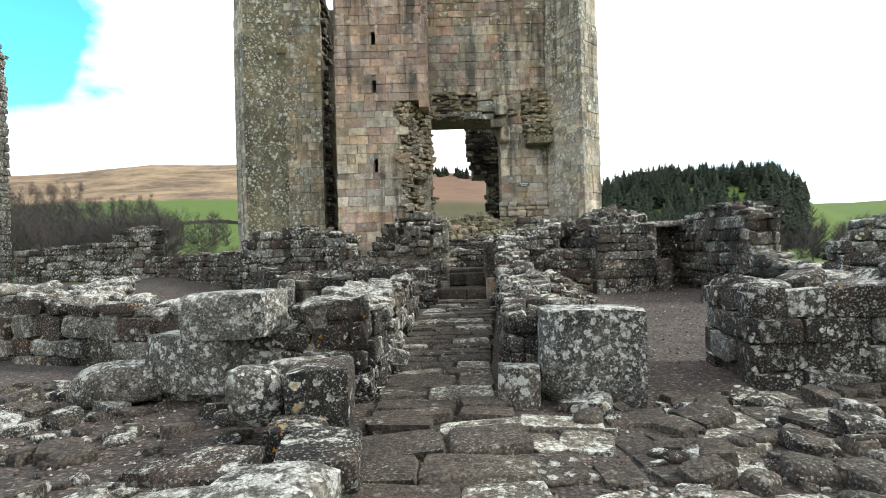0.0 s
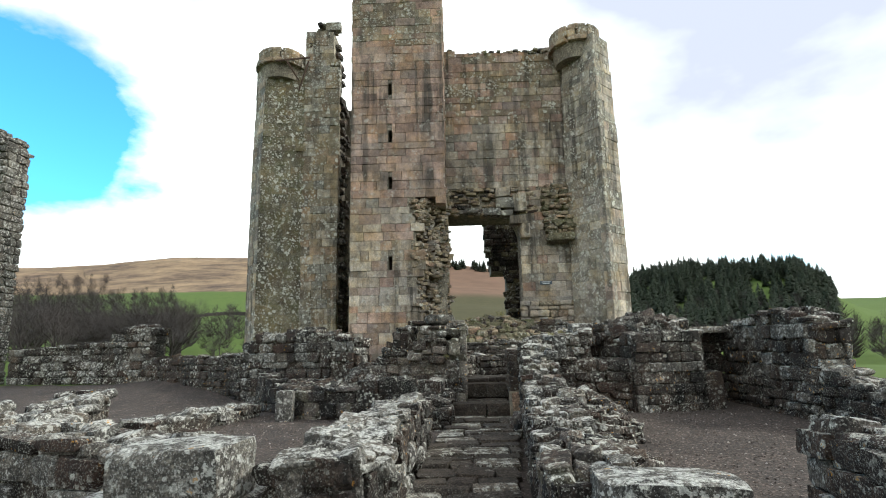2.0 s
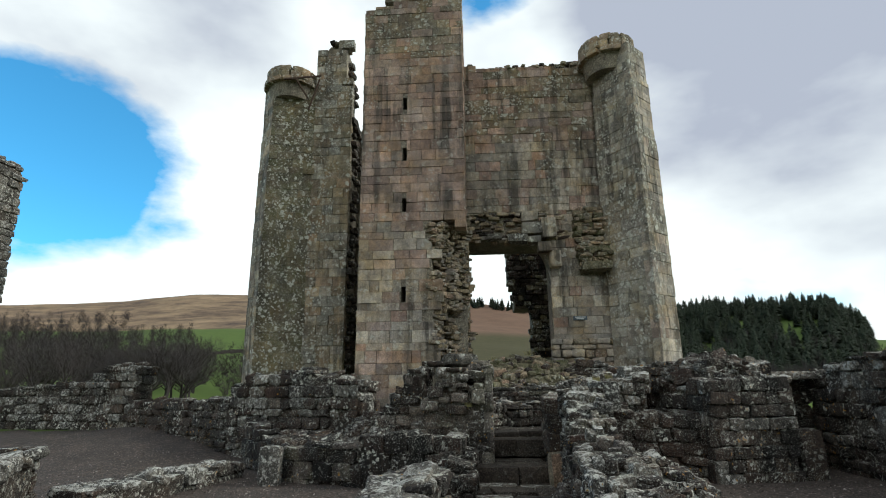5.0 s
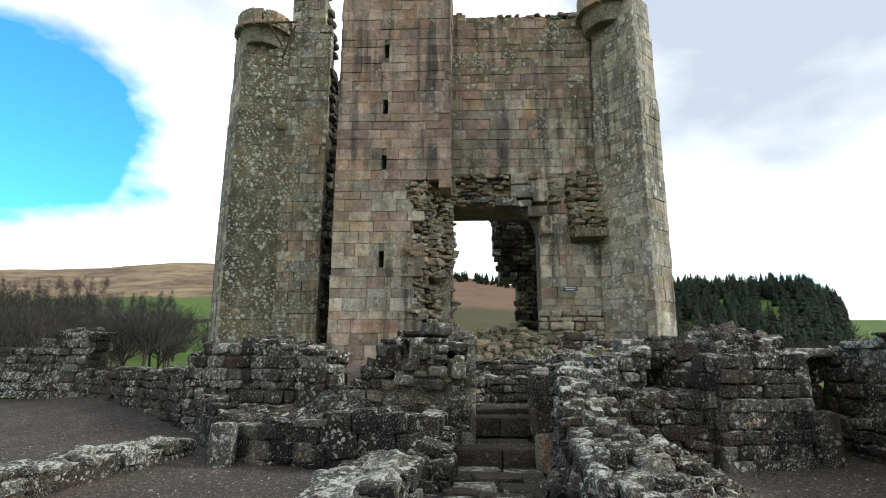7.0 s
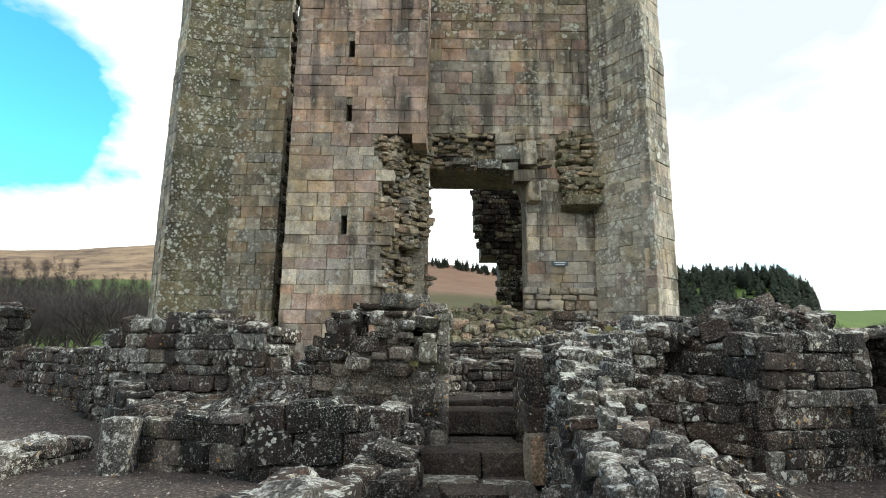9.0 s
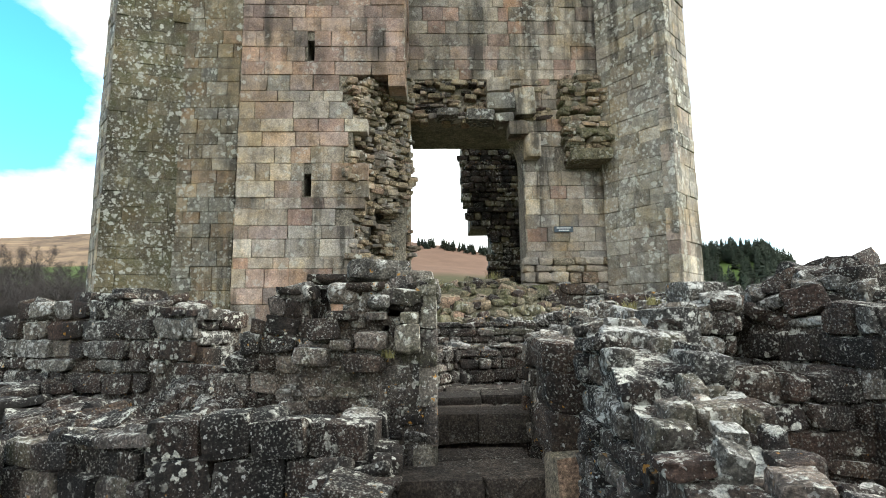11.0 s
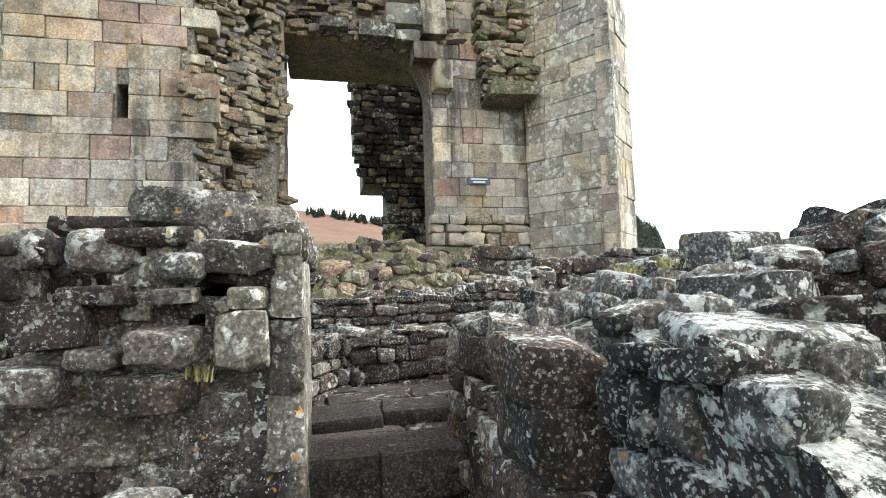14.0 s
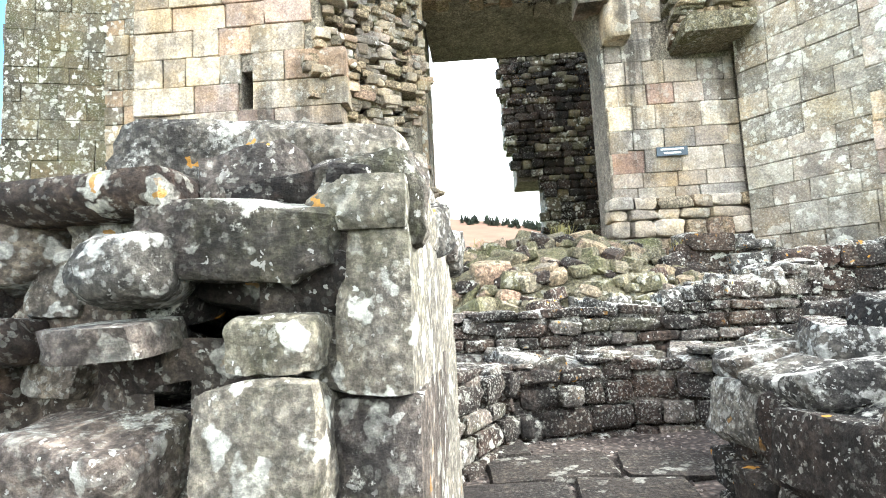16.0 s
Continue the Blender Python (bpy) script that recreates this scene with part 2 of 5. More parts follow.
MAT["ashlar_grey"] = stone_mat("ashlar_grey", [(0.29, 0.275, 0.24), (0.35, 0.33, 0.28), (0.26, 0.25, 0.225), (0.32, 0.28, 0.23), (0.38, 0.35, 0.3)],
                               stain=0.55, stain_col=(0.1, 0.094, 0.08), stain_at=(0.46, 0.7), lichen=0.8, lichen_at=(0.43, 0.56))
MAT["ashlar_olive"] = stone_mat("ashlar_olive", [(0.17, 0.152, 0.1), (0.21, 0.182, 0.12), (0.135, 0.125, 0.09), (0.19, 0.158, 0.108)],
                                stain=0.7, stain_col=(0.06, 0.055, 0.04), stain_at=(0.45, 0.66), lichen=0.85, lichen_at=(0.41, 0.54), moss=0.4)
MAT["ashlar_brown"] = stone_mat("ashlar_brown", [(0.3, 0.25, 0.185), (0.34, 0.275, 0.2), (0.26, 0.23, 0.18), (0.35, 0.25, 0.18), (0.28, 0.22, 0.16)],
                                stain=0.65, stain_col=(0.075, 0.066, 0.05), stain_at=(0.46, 0.66), lichen=0.75, lichen_at=(0.44, 0.57), moss=0.2, streak=(1.4, 1.4, 0.2))
MAT["rubble_moss"] = stone_mat("rubble_moss", [(0.15, 0.135, 0.085), (0.19, 0.165, 0.11), (0.12, 0.115, 0.07), (0.22, 0.19, 0.14)],
                               stain=0.6, stain_col=(0.04, 0.04, 0.022), stain_at=(0.45, 0.65), lichen=0.5, lichen_at=(0.48, 0.62), moss=0.5)
MAT["rubble_warm"] = stone_mat("rubble_warm", [(0.3366, 0.2641, 0.1813), (0.2806, 0.2185, 0.1564), (0.381, 0.2982, 0.1947), (0.2262, 0.1951, 0.1537), (0.335, 0.2315, 0.1694)],
                               stain=0.6, stain_col=(0.045, 0.038, 0.03), stain_at=(0.45, 0.65), lichen=0.35, lichen_at=(0.5, 0.66), moss=0.3)
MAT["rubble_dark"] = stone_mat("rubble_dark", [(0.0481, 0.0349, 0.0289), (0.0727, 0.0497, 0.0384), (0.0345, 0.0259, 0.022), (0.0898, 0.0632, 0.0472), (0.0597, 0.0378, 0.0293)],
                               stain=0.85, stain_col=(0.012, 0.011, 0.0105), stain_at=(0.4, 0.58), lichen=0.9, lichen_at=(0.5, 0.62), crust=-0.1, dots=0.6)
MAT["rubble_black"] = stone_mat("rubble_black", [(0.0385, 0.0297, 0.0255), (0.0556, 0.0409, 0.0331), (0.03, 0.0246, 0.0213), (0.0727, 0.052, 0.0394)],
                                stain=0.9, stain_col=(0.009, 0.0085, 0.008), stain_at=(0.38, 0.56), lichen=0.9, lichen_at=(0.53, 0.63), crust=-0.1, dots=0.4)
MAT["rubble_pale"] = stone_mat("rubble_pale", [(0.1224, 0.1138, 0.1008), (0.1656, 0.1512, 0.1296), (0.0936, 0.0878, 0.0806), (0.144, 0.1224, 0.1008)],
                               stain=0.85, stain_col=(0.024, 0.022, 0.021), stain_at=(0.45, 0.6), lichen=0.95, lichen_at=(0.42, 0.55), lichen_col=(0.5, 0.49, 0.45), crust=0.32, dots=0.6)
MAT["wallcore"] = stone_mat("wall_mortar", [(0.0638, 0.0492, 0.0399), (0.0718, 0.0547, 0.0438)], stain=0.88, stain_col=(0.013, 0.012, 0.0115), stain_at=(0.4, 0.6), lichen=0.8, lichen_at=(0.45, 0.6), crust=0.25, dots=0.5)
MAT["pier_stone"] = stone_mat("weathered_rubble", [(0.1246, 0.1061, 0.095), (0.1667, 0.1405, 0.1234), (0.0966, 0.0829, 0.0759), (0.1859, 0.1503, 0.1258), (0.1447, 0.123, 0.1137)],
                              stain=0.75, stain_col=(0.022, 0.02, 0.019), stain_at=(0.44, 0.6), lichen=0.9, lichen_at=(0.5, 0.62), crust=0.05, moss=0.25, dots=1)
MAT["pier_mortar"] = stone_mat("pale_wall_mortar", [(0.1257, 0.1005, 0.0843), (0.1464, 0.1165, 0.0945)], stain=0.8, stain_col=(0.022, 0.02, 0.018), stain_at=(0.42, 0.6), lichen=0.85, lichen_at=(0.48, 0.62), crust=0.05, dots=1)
MAT["quoin"] = stone_mat("pale_quoin", [(0.1529, 0.1376, 0.1161), (0.1773, 0.1589, 0.1314), (0.1406, 0.1223, 0.107)], stain=0.5, stain_col=(0.07, 0.063, 0.053), stain_at=(0.5, 0.66), lichen=0.85, lichen_at=(0.46, 0.58), moss=0.2, dots=0.8)
MAT["mortar"] = stone_mat("lime_mortar", [(0.26, 0.23, 0.19), (0.28, 0.25, 0.2)], stain=0.5, stain_col=(0.07, 0.06, 0.05), lichen=0.2)
MAT["core"] = stone_mat("mortar", [(0.12, 0.105, 0.09), (0.13, 0.11, 0.09)], stain=0.5, stain_col=(0.04, 0.037, 0.033), lichen=0.2)
MAT["slab"] = stone_mat("paving", [(0.07, 0.056, 0.047), (0.088, 0.071, 0.058), (0.058, 0.049, 0.042), (0.1, 0.081, 0.066)],
                        stain=0.5, stain_col=(0.035, 0.03, 0.026), lichen=0.7, lichen_at=(0.52, 0.64), streak=(1, 1, 1))
# darker copy of the paving, with the platform's shade put into its colour
MAT["slab_dark"] = stone_mat("shaded_paving", [(0.04, 0.033, 0.028), (0.05, 0.041, 0.035), (0.034, 0.029, 0.026)], stain=0.5, stain_col=(0.02, 0.017, 0.015), lichen=0.4, lichen_at=(0.56, 0.66), streak=(1, 1, 1))
MAT["slab_pale"] = stone_mat("paving_lichened", [(0.14, 0.118, 0.096), (0.17, 0.145, 0.12), (0.115, 0.098, 0.08), (0.19, 0.165, 0.135)],
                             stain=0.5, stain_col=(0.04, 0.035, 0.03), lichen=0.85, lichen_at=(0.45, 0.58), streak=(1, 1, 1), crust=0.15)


def ground_mat():
    m, nt, b = mat_new("gravel")
    v = nt.nodes.new("ShaderNodeTexVoronoi")
    v.inputs["Scale"].default_value = 34
    g = nt.nodes.new("ShaderNodeNewGeometry")
    nt.links.new(g.outputs["Position"], v.inputs["Vector"])
    stonec = ramp(nt, v.outputs["Color"], [(0.0, (0.016, 0.0115, 0.009)), (0.4, (0.046, 0.033, 0.027)), (0.7, (0.098, 0.073, 0.061)), (1.0, (0.27, 0.23, 0.2))])
    col = mixrgb(nt, ramp(nt, v.outputs["Distance"], [(0.25, 0.0), (0.6, 0.85)]), stonec, (0.027, 0.02, 0.0155))
    col = mixrgb(nt, 0.8, col, ramp(nt, noise_tex(nt, 1.3, 6, 0.65), [(0.35, (0.6, 0.57, 0.55)), (0.65, (1.25, 1.2, 1.15))]), 'MULTIPLY')
    nt.links.new(col, b.inputs["Base Color"])
    b.inputs["Roughness"].default_value = 0.95
    bump(nt, b, v.outputs["Distance"], 0.8, 0.012)
    return m


MAT["gravel"] = ground_mat()


def land_mat():
    """Moor, pasture and scrub by height and patches."""
    m, nt, b = mat_new("land")
    g = nt.nodes.new("ShaderNodeNewGeometry")
    sep = nt.nodes.new("ShaderNodeSeparateXYZ")
    nt.links.new(g.outputs["Position"], sep.inputs[0])
    n = noise_tex(nt, 0.012, 6, 0.6)
    fine = noise_tex(nt, 0.25, 6, 0.7)
    grass = mixrgb(nt, fine, (0.05, 0.088, 0.018), (0.095, 0.125, 0.035))
    moor = mixrgb(nt, ramp(nt, noise_tex(nt, 0.022, 10, 0.75), [(0.36, 0.0), (0.62, 1.0)]), (0.06, 0.042, 0.034), (0.27, 0.19, 0.115))
    h = math_node(nt, 'MULTIPLY_ADD', n, 7.0)
    h.node.inputs[2].default_value = 0.0
    height = math_node(nt, 'ADD', sep.outputs["Z"], h)
    col = mixrgb(nt, ramp(nt, math_node(nt, 'DIVIDE', height, 120.0), [(0.325, 0.0), (0.335, 1.0)]), grass, moor)
    way = math_node(nt, 'DIVIDE', sep.outputs["X"], math_node(nt, 'MAXIMUM', sep.outputs["Y"], 1.0))
    valley = ramp(nt, math_node(nt, 'ADD', way, 0.5), [(0.3, 0.0), (0.36, 1.0), (0.68, 1.0), (0.74, 0.0)])
    scrub = mixrgb(nt, fine, (0.035, 0.036, 0.017), (0.09, 0.078, 0.04))
    bracken = mixrgb(nt, noise_tex(nt, 0.05, 8, 0.7), (0.085, 0.05, 0.036), (0.19, 0.12, 0.08))
    far = ramp(nt, math_node(nt, 'DIVIDE', height, 42.0), [(0.8, 0.0), (1.3, 1.0)])
    col = mixrgb(nt, valley, col, mixrgb(nt, far, scrub, bracken))
    nt.links.new(col, b.inputs["Base Color"])
    b.inputs["Roughness"].default_value = 1.0
    b.inputs["Specular IOR Level"].default_value = 0.1
    return m


MAT["land"] = land_mat()


def plain_mat(name, a, bcol, scale, rough=0.9, metal=0.0):
    m, nt, b = mat_new(name)
    nt.links.new(mixrgb(nt, noise_tex(nt, scale, 5, 0.65), a, bcol), b.inputs["Base Color"])
    b.inputs["Roughness"].default_value, b.inputs["Metallic"].default_value = rough, metal
    return m


MAT["conifer"] = plain_mat("conifer", (0.012, 0.02, 0.01), (0.035, 0.05, 0.022), 0.6)
MAT["twig"] = plain_mat("bare_twig", (0.02, 0.0155, 0.015), (0.042, 0.032, 0.029), 1.5)
MAT["grass"] = plain_mat("dry_grass", (0.16, 0.17, 0.05), (0.34, 0.28, 0.13), 4.0)
MAT["sign"] = plain_mat("sign_plate", (0.03, 0.05, 0.07), (0.05, 0.075, 0.1), 30, 0.5)
MAT["sign_text"] = plain_mat("sign_text", (0.6, 0.62, 0.6), (0.7, 0.7, 0.68), 30, 0.6)
MAT["iron"] = plain_mat("rusty_iron", (0.04, 0.03, 0.025), (0.09, 0.05, 0.03), 14, 0.75, 0.6)


# ---- mesh helpers ----
def obj_from(bm, name, mat, parent=None, smooth=False):
    me = bpy.data.meshes.new(name)
    bm.normal_update()
    bm.to_mesh(me)
    bm.free()
    if smooth:
        me.polygons.foreach_set("use_smooth", [True] * len(me.polygons))
    me.materials.append(mat)
    ob = new(name, me)
    if parent:
        ob.parent = parent
    return ob


def part(name, bm, material, parent, label=""):
    ob = obj_from(bm, name, material, parent)
    return tagged(ob, label) if label else ob


def box(bm, x0, x1, y0, y1, z0, z1):
    vs = [bm.verts.new((x, y, z)) for z in (z0, z1) for x, y in ((x0, y0), (x1, y0), (x1, y1), (x0, y1))]
    for f in ((3, 2, 1, 0), (4, 5, 6, 7), (0, 1, 5, 4), (1, 2, 6, 5), (2, 3, 7, 6), (3, 0, 4, 7)):
        bm.faces.new([vs[i] for i in f])
    return vs


def prism(bm, rings):
    """Closed solid from rings [(polygon, z), ...] of equal corner count, anticlockwise from above."""
    prev = None
    for poly, z in rings:
        ring = [bm.verts.new((x, y, z)) for x, y in poly]
        if prev:
            for i in range(len(ring)):
                j = (i + 1) % len(ring)
                bm.faces.new((prev[i], prev[j], ring[j], ring[i]))
        else:
            bm.faces.new(list(reversed(ring)))
        prev = ring
    bm.faces.new(prev)


rng = random.Random(7)
BLOCKS = {}


def unit_stone(seed, n, k, rough, cuts):
    """A unit block with worn edges: n cuts a side, k the squareness, rough the unevenness, cuts the chipped flats."""
    r = random.Random(seed)
    off = Vector((r.uniform(0, 50), r.uniform(0, 50), r.uniform(0, 50)))
    bm = bmesh.new()
    bmesh.ops.create_cube(bm, size=2.0)
    if n == 0:
        bmesh.ops.bevel(bm, geom=bm.edges[:], offset=0.055, segments=1, affect='EDGES')
        for v in bm.verts:
            v.co += Vector((r.uniform(-1, 1), r.uniform(-1, 1), r.uniform(-1, 1))) * 0.035
    else:
        bmesh.ops.subdivide_edges(bm, edges=bm.edges[:], cuts=n, use_grid_fill=True)
        skew = [r.uniform(-1, 1) * min(0.12, rough * 1.6) for _ in range(6)]
        flats = []
        for _ in range(cuts):
            d = Vector((r.gauss(0, 1), r.gauss(0, 1), r.gauss(0, 1))).normalized()
            flats.append((d, (abs(d.x) + abs(d.y) + abs(d.z)) * r.uniform(0.72, 0.92)))
        for v in bm.verts:
            p = v.co.copy()
            p = p / (abs(p.x) ** k + abs(p.y) ** k + abs(p.z) ** k) ** (1 / k)
            for d, far in flats:
                over = p.dot(d) - far
                if over > 0:
                    p -= d * over
            p *= 1 + rough * (noise.noise(p * 1.1 + off) * 0.9 + noise.noise(p * 2.7 + off) * 0.7 + noise.noise(p * 6 + off) * 0.4)
            p = Vector((p.x + skew[0] * p.z + skew[1] * p.y, p.y + skew[2] * p.x, p.z + skew[3] * p.x + skew[4] * p.y))
            v.co = p * 0.5 * 1.03
        bm.normal_update()
    if n == 0:
        bmesh.ops.scale(bm, vec=(0.5, 0.5, 0.5), verts=bm.verts[:])
    me = bpy.data.meshes.new("stone")
    bm.to_mesh(me)
    bm.free()
    if n:
        me.polygons.foreach_set("use_smooth", [True] * len(me.polygons))
        me.set_sharp_from_angle(angle=radians(38))
    return me


def blocks(kind, mat):
    key = (kind, mat)
    if key not in BLOCKS:
        n, k, rough, cuts, count = {"ashlar": (0, 16, 0.0, 0, 10), "rubble": (3, 9, 0.085, 7, 14), "fine": (6, 9, 0.1, 8, 12), "slab": (4, 14, 0.035, 4, 8), "boulder": (6, 3.2, 0.1, 5, 8),
                                    "dressed": (4, 14, 0.03, 3, 8)}[kind]
        out = []
        for i in range(count):
            me = unit_stone(hash_name(kind) + i, n, k, rough, cuts)
            me.materials.append(MAT[mat])
            out.append(me)
        BLOCKS[key] = out
    return BLOCKS[key]


def hash_name(s):
    return sum(ord(c) * (i + 3) for i, c in enumerate(s)) * 13


def stone(parent, name, kind, mat, centre, U, N, size, spin=0.0, tip=0.0):
    """One stone: U along its length, N its outward side, size (length, depth, height)."""
    U, N = Vector(U).normalized(), Vector(N).normalized()
    m = Matrix.Identity(4)
    Z = U.cross(-N).normalized() if U.cross(-N).z > 0 else -U.cross(-N).normalized()
    for i in range(3):
        m[i][0], m[i][1], m[i][2], m[i][3] = U[i], -N[i], Z[i], centre[i]
    m = m @ pose(0, 0, 0, tip * rng.uniform(-1, 1), spin * rng.uniform(-1, 1), tip * rng.uniform(-1, 1)) @ Matrix.Diagonal((*size, 1))
    ob = new(name, rng.choice(blocks(kind, mat)))
    ob.parent = parent
    ob.matrix_basis = m
    return ob


ARRAYS = {}


def stone_matrix(centre, U, N, size, spin=0.0, tip=0.0):
    U, N = Vector(U).normalized(), Vector(N).normalized()
    Z = U.cross(-N).normalized()
    if Z.z < 0:
        Z = -Z
    m = Matrix.Identity(4)
    for i in range(3):
        m[i][0], m[i][1], m[i][2], m[i][3] = U[i], -N[i], Z[i], centre[i]
    return m @ pose(0, 0, 0, tip * rng.uniform(-1, 1), spin * rng.uniform(-1, 1), tip * rng.uniform(-1, 1)) @ Matrix.Diagonal((*size, 1))


def joined(name, label, parent, items):
    """Stones too small to tell apart singly, in one mesh: items of (kind, material, matrix)."""
    V, F, mi, slots, k = [], [], [], [], 0
    for kind, mat, m in items:
        me = rng.choice(blocks(kind, mat))
        if me.name not in ARRAYS:
            co = np.empty(len(me.vertices) * 3)
            me.vertices.foreach_get("co", co)
            li = np.empty(len(me.loops), dtype=int)
            me.loops.foreach_get("vertex_index", li)
            ARRAYS[me.name] = (co.reshape(-1, 3), li.reshape(-1, 4))
        co, quads = ARRAYS[me.name]
        a = np.array(m)
        V.append(co @ a[:3, :3].T + a[:3, 3])
        F.append(quads + k)
        k += len(co)
        if mat not in slots:
            slots.append(mat)
        mi += [slots.index(mat)] * len(quads)
    me = bpy.data.meshes.new(name)
    me.from_pydata(np.concatenate(V).tolist(), [], np.concatenate(F).tolist())
    for mt in slots:
        me.materials.append(MAT[mt])
    me.polygons.foreach_set("material_index", mi)
    me.polygons.foreach_set("use_smooth", [True] * len(me.polygons))
    me.set_sharp_from_angle(angle=radians(38))
    ob = new(name, me)
    if parent:
        ob.parent = parent
    return tagged(ob, label, kind="stuff")


def pick(mats):
    return mats if isinstance(mats, str) else rng.choice(mats)


def lay_face(parent, O, U, N, length, zlo, top, course, lens, depth, kind, mats, keep=None, proud=0.01, joint=0.007, name="stone", wild=0.0, holes=()):
    """Courses of stones on an upright face that starts at O and runs along U; top is a height or a function of the way along."""
    O, U, N = Vector((*O[:2], 0)), Vector((*U[:2], 0)).normalized(), Vector((*N[:2], 0)).normalized()
    topf = top if callable(top) else (lambda u: top)
    zmax = max(topf(length * i / 20) for i in range(21))
    z = zlo
    while z < zmax:
        h = rng.uniform(*course)
        u = -rng.uniform(0, 0.12)
        while u < length - 0.02:
            l = rng.uniform(*lens)
            u0, u1 = max(u, 0), min(u + l, length)
            if length - u1 < lens[0] * 0.5:
                u1 = length
            c, hh = (u0 + u1) / 2, h
            lim = topf(c)
            if z + h > lim + 0.04:
                hh = lim - z + 0.02
            if u1 - u0 > 0.05 and hh > h * 0.35 and (keep is None or keep(c, z + hh / 2)):
                runs = [(u0, u1)]
                for a0, a1, b0, b1 in holes:
                    if z < b1 and z + hh > b0:
                        runs = [q for r0, r1 in runs for q in ((r0, min(r1, a0)), (max(r0, a1), r1)) if q[1] - q[0] > 0.05]
                m = mats(c, z + hh / 2) if callable(mats) else pick(mats)
                for r0, r1 in runs:
                    out = proud + rng.uniform(-1, 1) * proud * 0.6
                    p = O + U * ((r0 + r1) / 2) + N * (out - depth / 2) + Vector((0, 0, z + hh / 2))
                    stone(parent, name, kind, m, p, U, N, (r1 - r0 - joint, depth * rng.uniform(0.9, 1.1), hh - joint), wild, wild)
            u = u1 if u1 < length else length + 1
        z += h


def profile(pts):
    def f(u):
        if u <= pts[0][0]:
            return pts[0][1]
        for (a, za), (b, zb) in zip(pts, pts[1:]):
            if u <= b:
                return za + (zb - za) * (u - a) / (b - a)
        return pts[-1][1]
    return f


def ruin(label, p0, p1, thick, tops, base=-0.1, step=0.14, course=(0.13, 0.26), lens=(0.18, 0.48), mats=("rubble_dark",), topmats=None, ends=(True, True), back=True,
         kind="rubble", name="ruined_wall", cap=True, capsize=(0.2, 0.42), wild=6.0, proud=0.05, bare=0.1, core="wallcore", capfill=0.8, niche=None):
    """A broken wall from p0 to p1, its front to the right of that way and its thickness to the left: a lumpy mortared core with stones bedded in it."""
    a, b = Vector((*p0, 0)), Vector((*p1, 0))
    U = (b - a).normalized()
    L = (b - a).length
    N = Vector((U.y, -U.x, 0))
    topf = profile(tops)
    ragged = lambda u: topf(u) + 0.07 * noise.noise(Vector((u * 2.3 + a.x, a.y, 1.0))) + 0.05 * noise.noise(Vector((u * 6 + a.x, a.y, 4.0)))
    bm = bmesh.new()
    n = max(3, int(L / step))
    rows = []
    hmax = max(t for _, t in tops) - base
    m, c = max(3, int(hmax / (step * 1.15))), max(2, int(thick / (step * 1.15)))
    for i in range(n + 1):
        u = 0.03 + (L - 0.06) * i / n
        zt = ragged(u) - 0.05
        loop = [(0.02, base + (zt - base) * q / m, N) for q in range(m)] + [(0.02 + (thick - 0.04) * q / c, zt, Vector((0, 0, 1))) for q in range(c + 1)] + [(thick - 0.02, base + (zt - base) * q / m, -N) for q in range(m - 1, -1, -1)]
        row = []
        for v, z, nn in loop:
            p = a + U * u - N * v + Vector((0, 0, z))
            p += nn * (0.035 * noise.noise(p * 4.3) + 0.03 * noise.noise(p * 9.1) - 0.015 + (0.03 + 0.03 * noise.noise(p * 17) if step < 0.1 else 0))
            row.append(bm.verts.new(p))
        rows.append(row)
    for r, q in zip(rows, rows[1:]):
        for k in range(len(r) - 1):
            bm.faces.new((r[k], r[k + 1], q[k + 1], q[k]))
    bm.faces.new(rows[0][::-1])
    bm.faces.new(rows[-1])
    if niche:
        for nu, nz, hu, hz in niche:
            gone = [f for f in bm.faces if len(f.verts) == 4 and abs((f.calc_center_median() - a).dot(U) - nu) < hu and abs(f.calc_center_median().z - nz) < hz and (f.calc_center_median() - a).dot(N) > -0.12]
            bmesh.ops.delete(bm, geom=gone, context='FACES')
    bmesh.ops.recalc_face_normals(bm, faces=bm.faces[:])
    w = obj_from(bm, name, MAT[core], smooth=True)
    w.data.set_sharp_from_angle(angle=radians(50))
    tagged(w, label, "ruined wall")
    some = lambda u, z: rng.random() > bare and not (niche and any((u - nu) ** 2 / (hu + 0.05) ** 2 + (z - nz) ** 2 / (hz + 0.03) ** 2 < 1 for nu, nz, hu, hz in niche))
    lay_face(w, a, U, N, L, base, ragged, course, lens, 0.22, kind, mats, proud=proud, wild=wild, keep=some, joint=0.02)
    if back:
        lay_face(w, b - N * thick, -U, -N, L, base, lambda u: ragged(L - u), (course[0] * 1.3, course[1] * 1.3), (lens[0] * 1.4, lens[1] * 1.4), 0.22, kind, mats, proud=proud, wild=wild, keep=some, joint=0.02)
    if ends[0]:
        lay_face(w, a - N * thick, N, -U, thick, base, lambda u: ragged(0), course, lens, 0.22, kind, mats, proud=proud, wild=wild, keep=some, joint=0.02)
    if ends[1]:
        lay_face(w, b, -N, U, thick, base, lambda u: ragged(L), course, lens, 0.22, kind, mats, proud=proud, wild=wild, keep=some, joint=0.02)
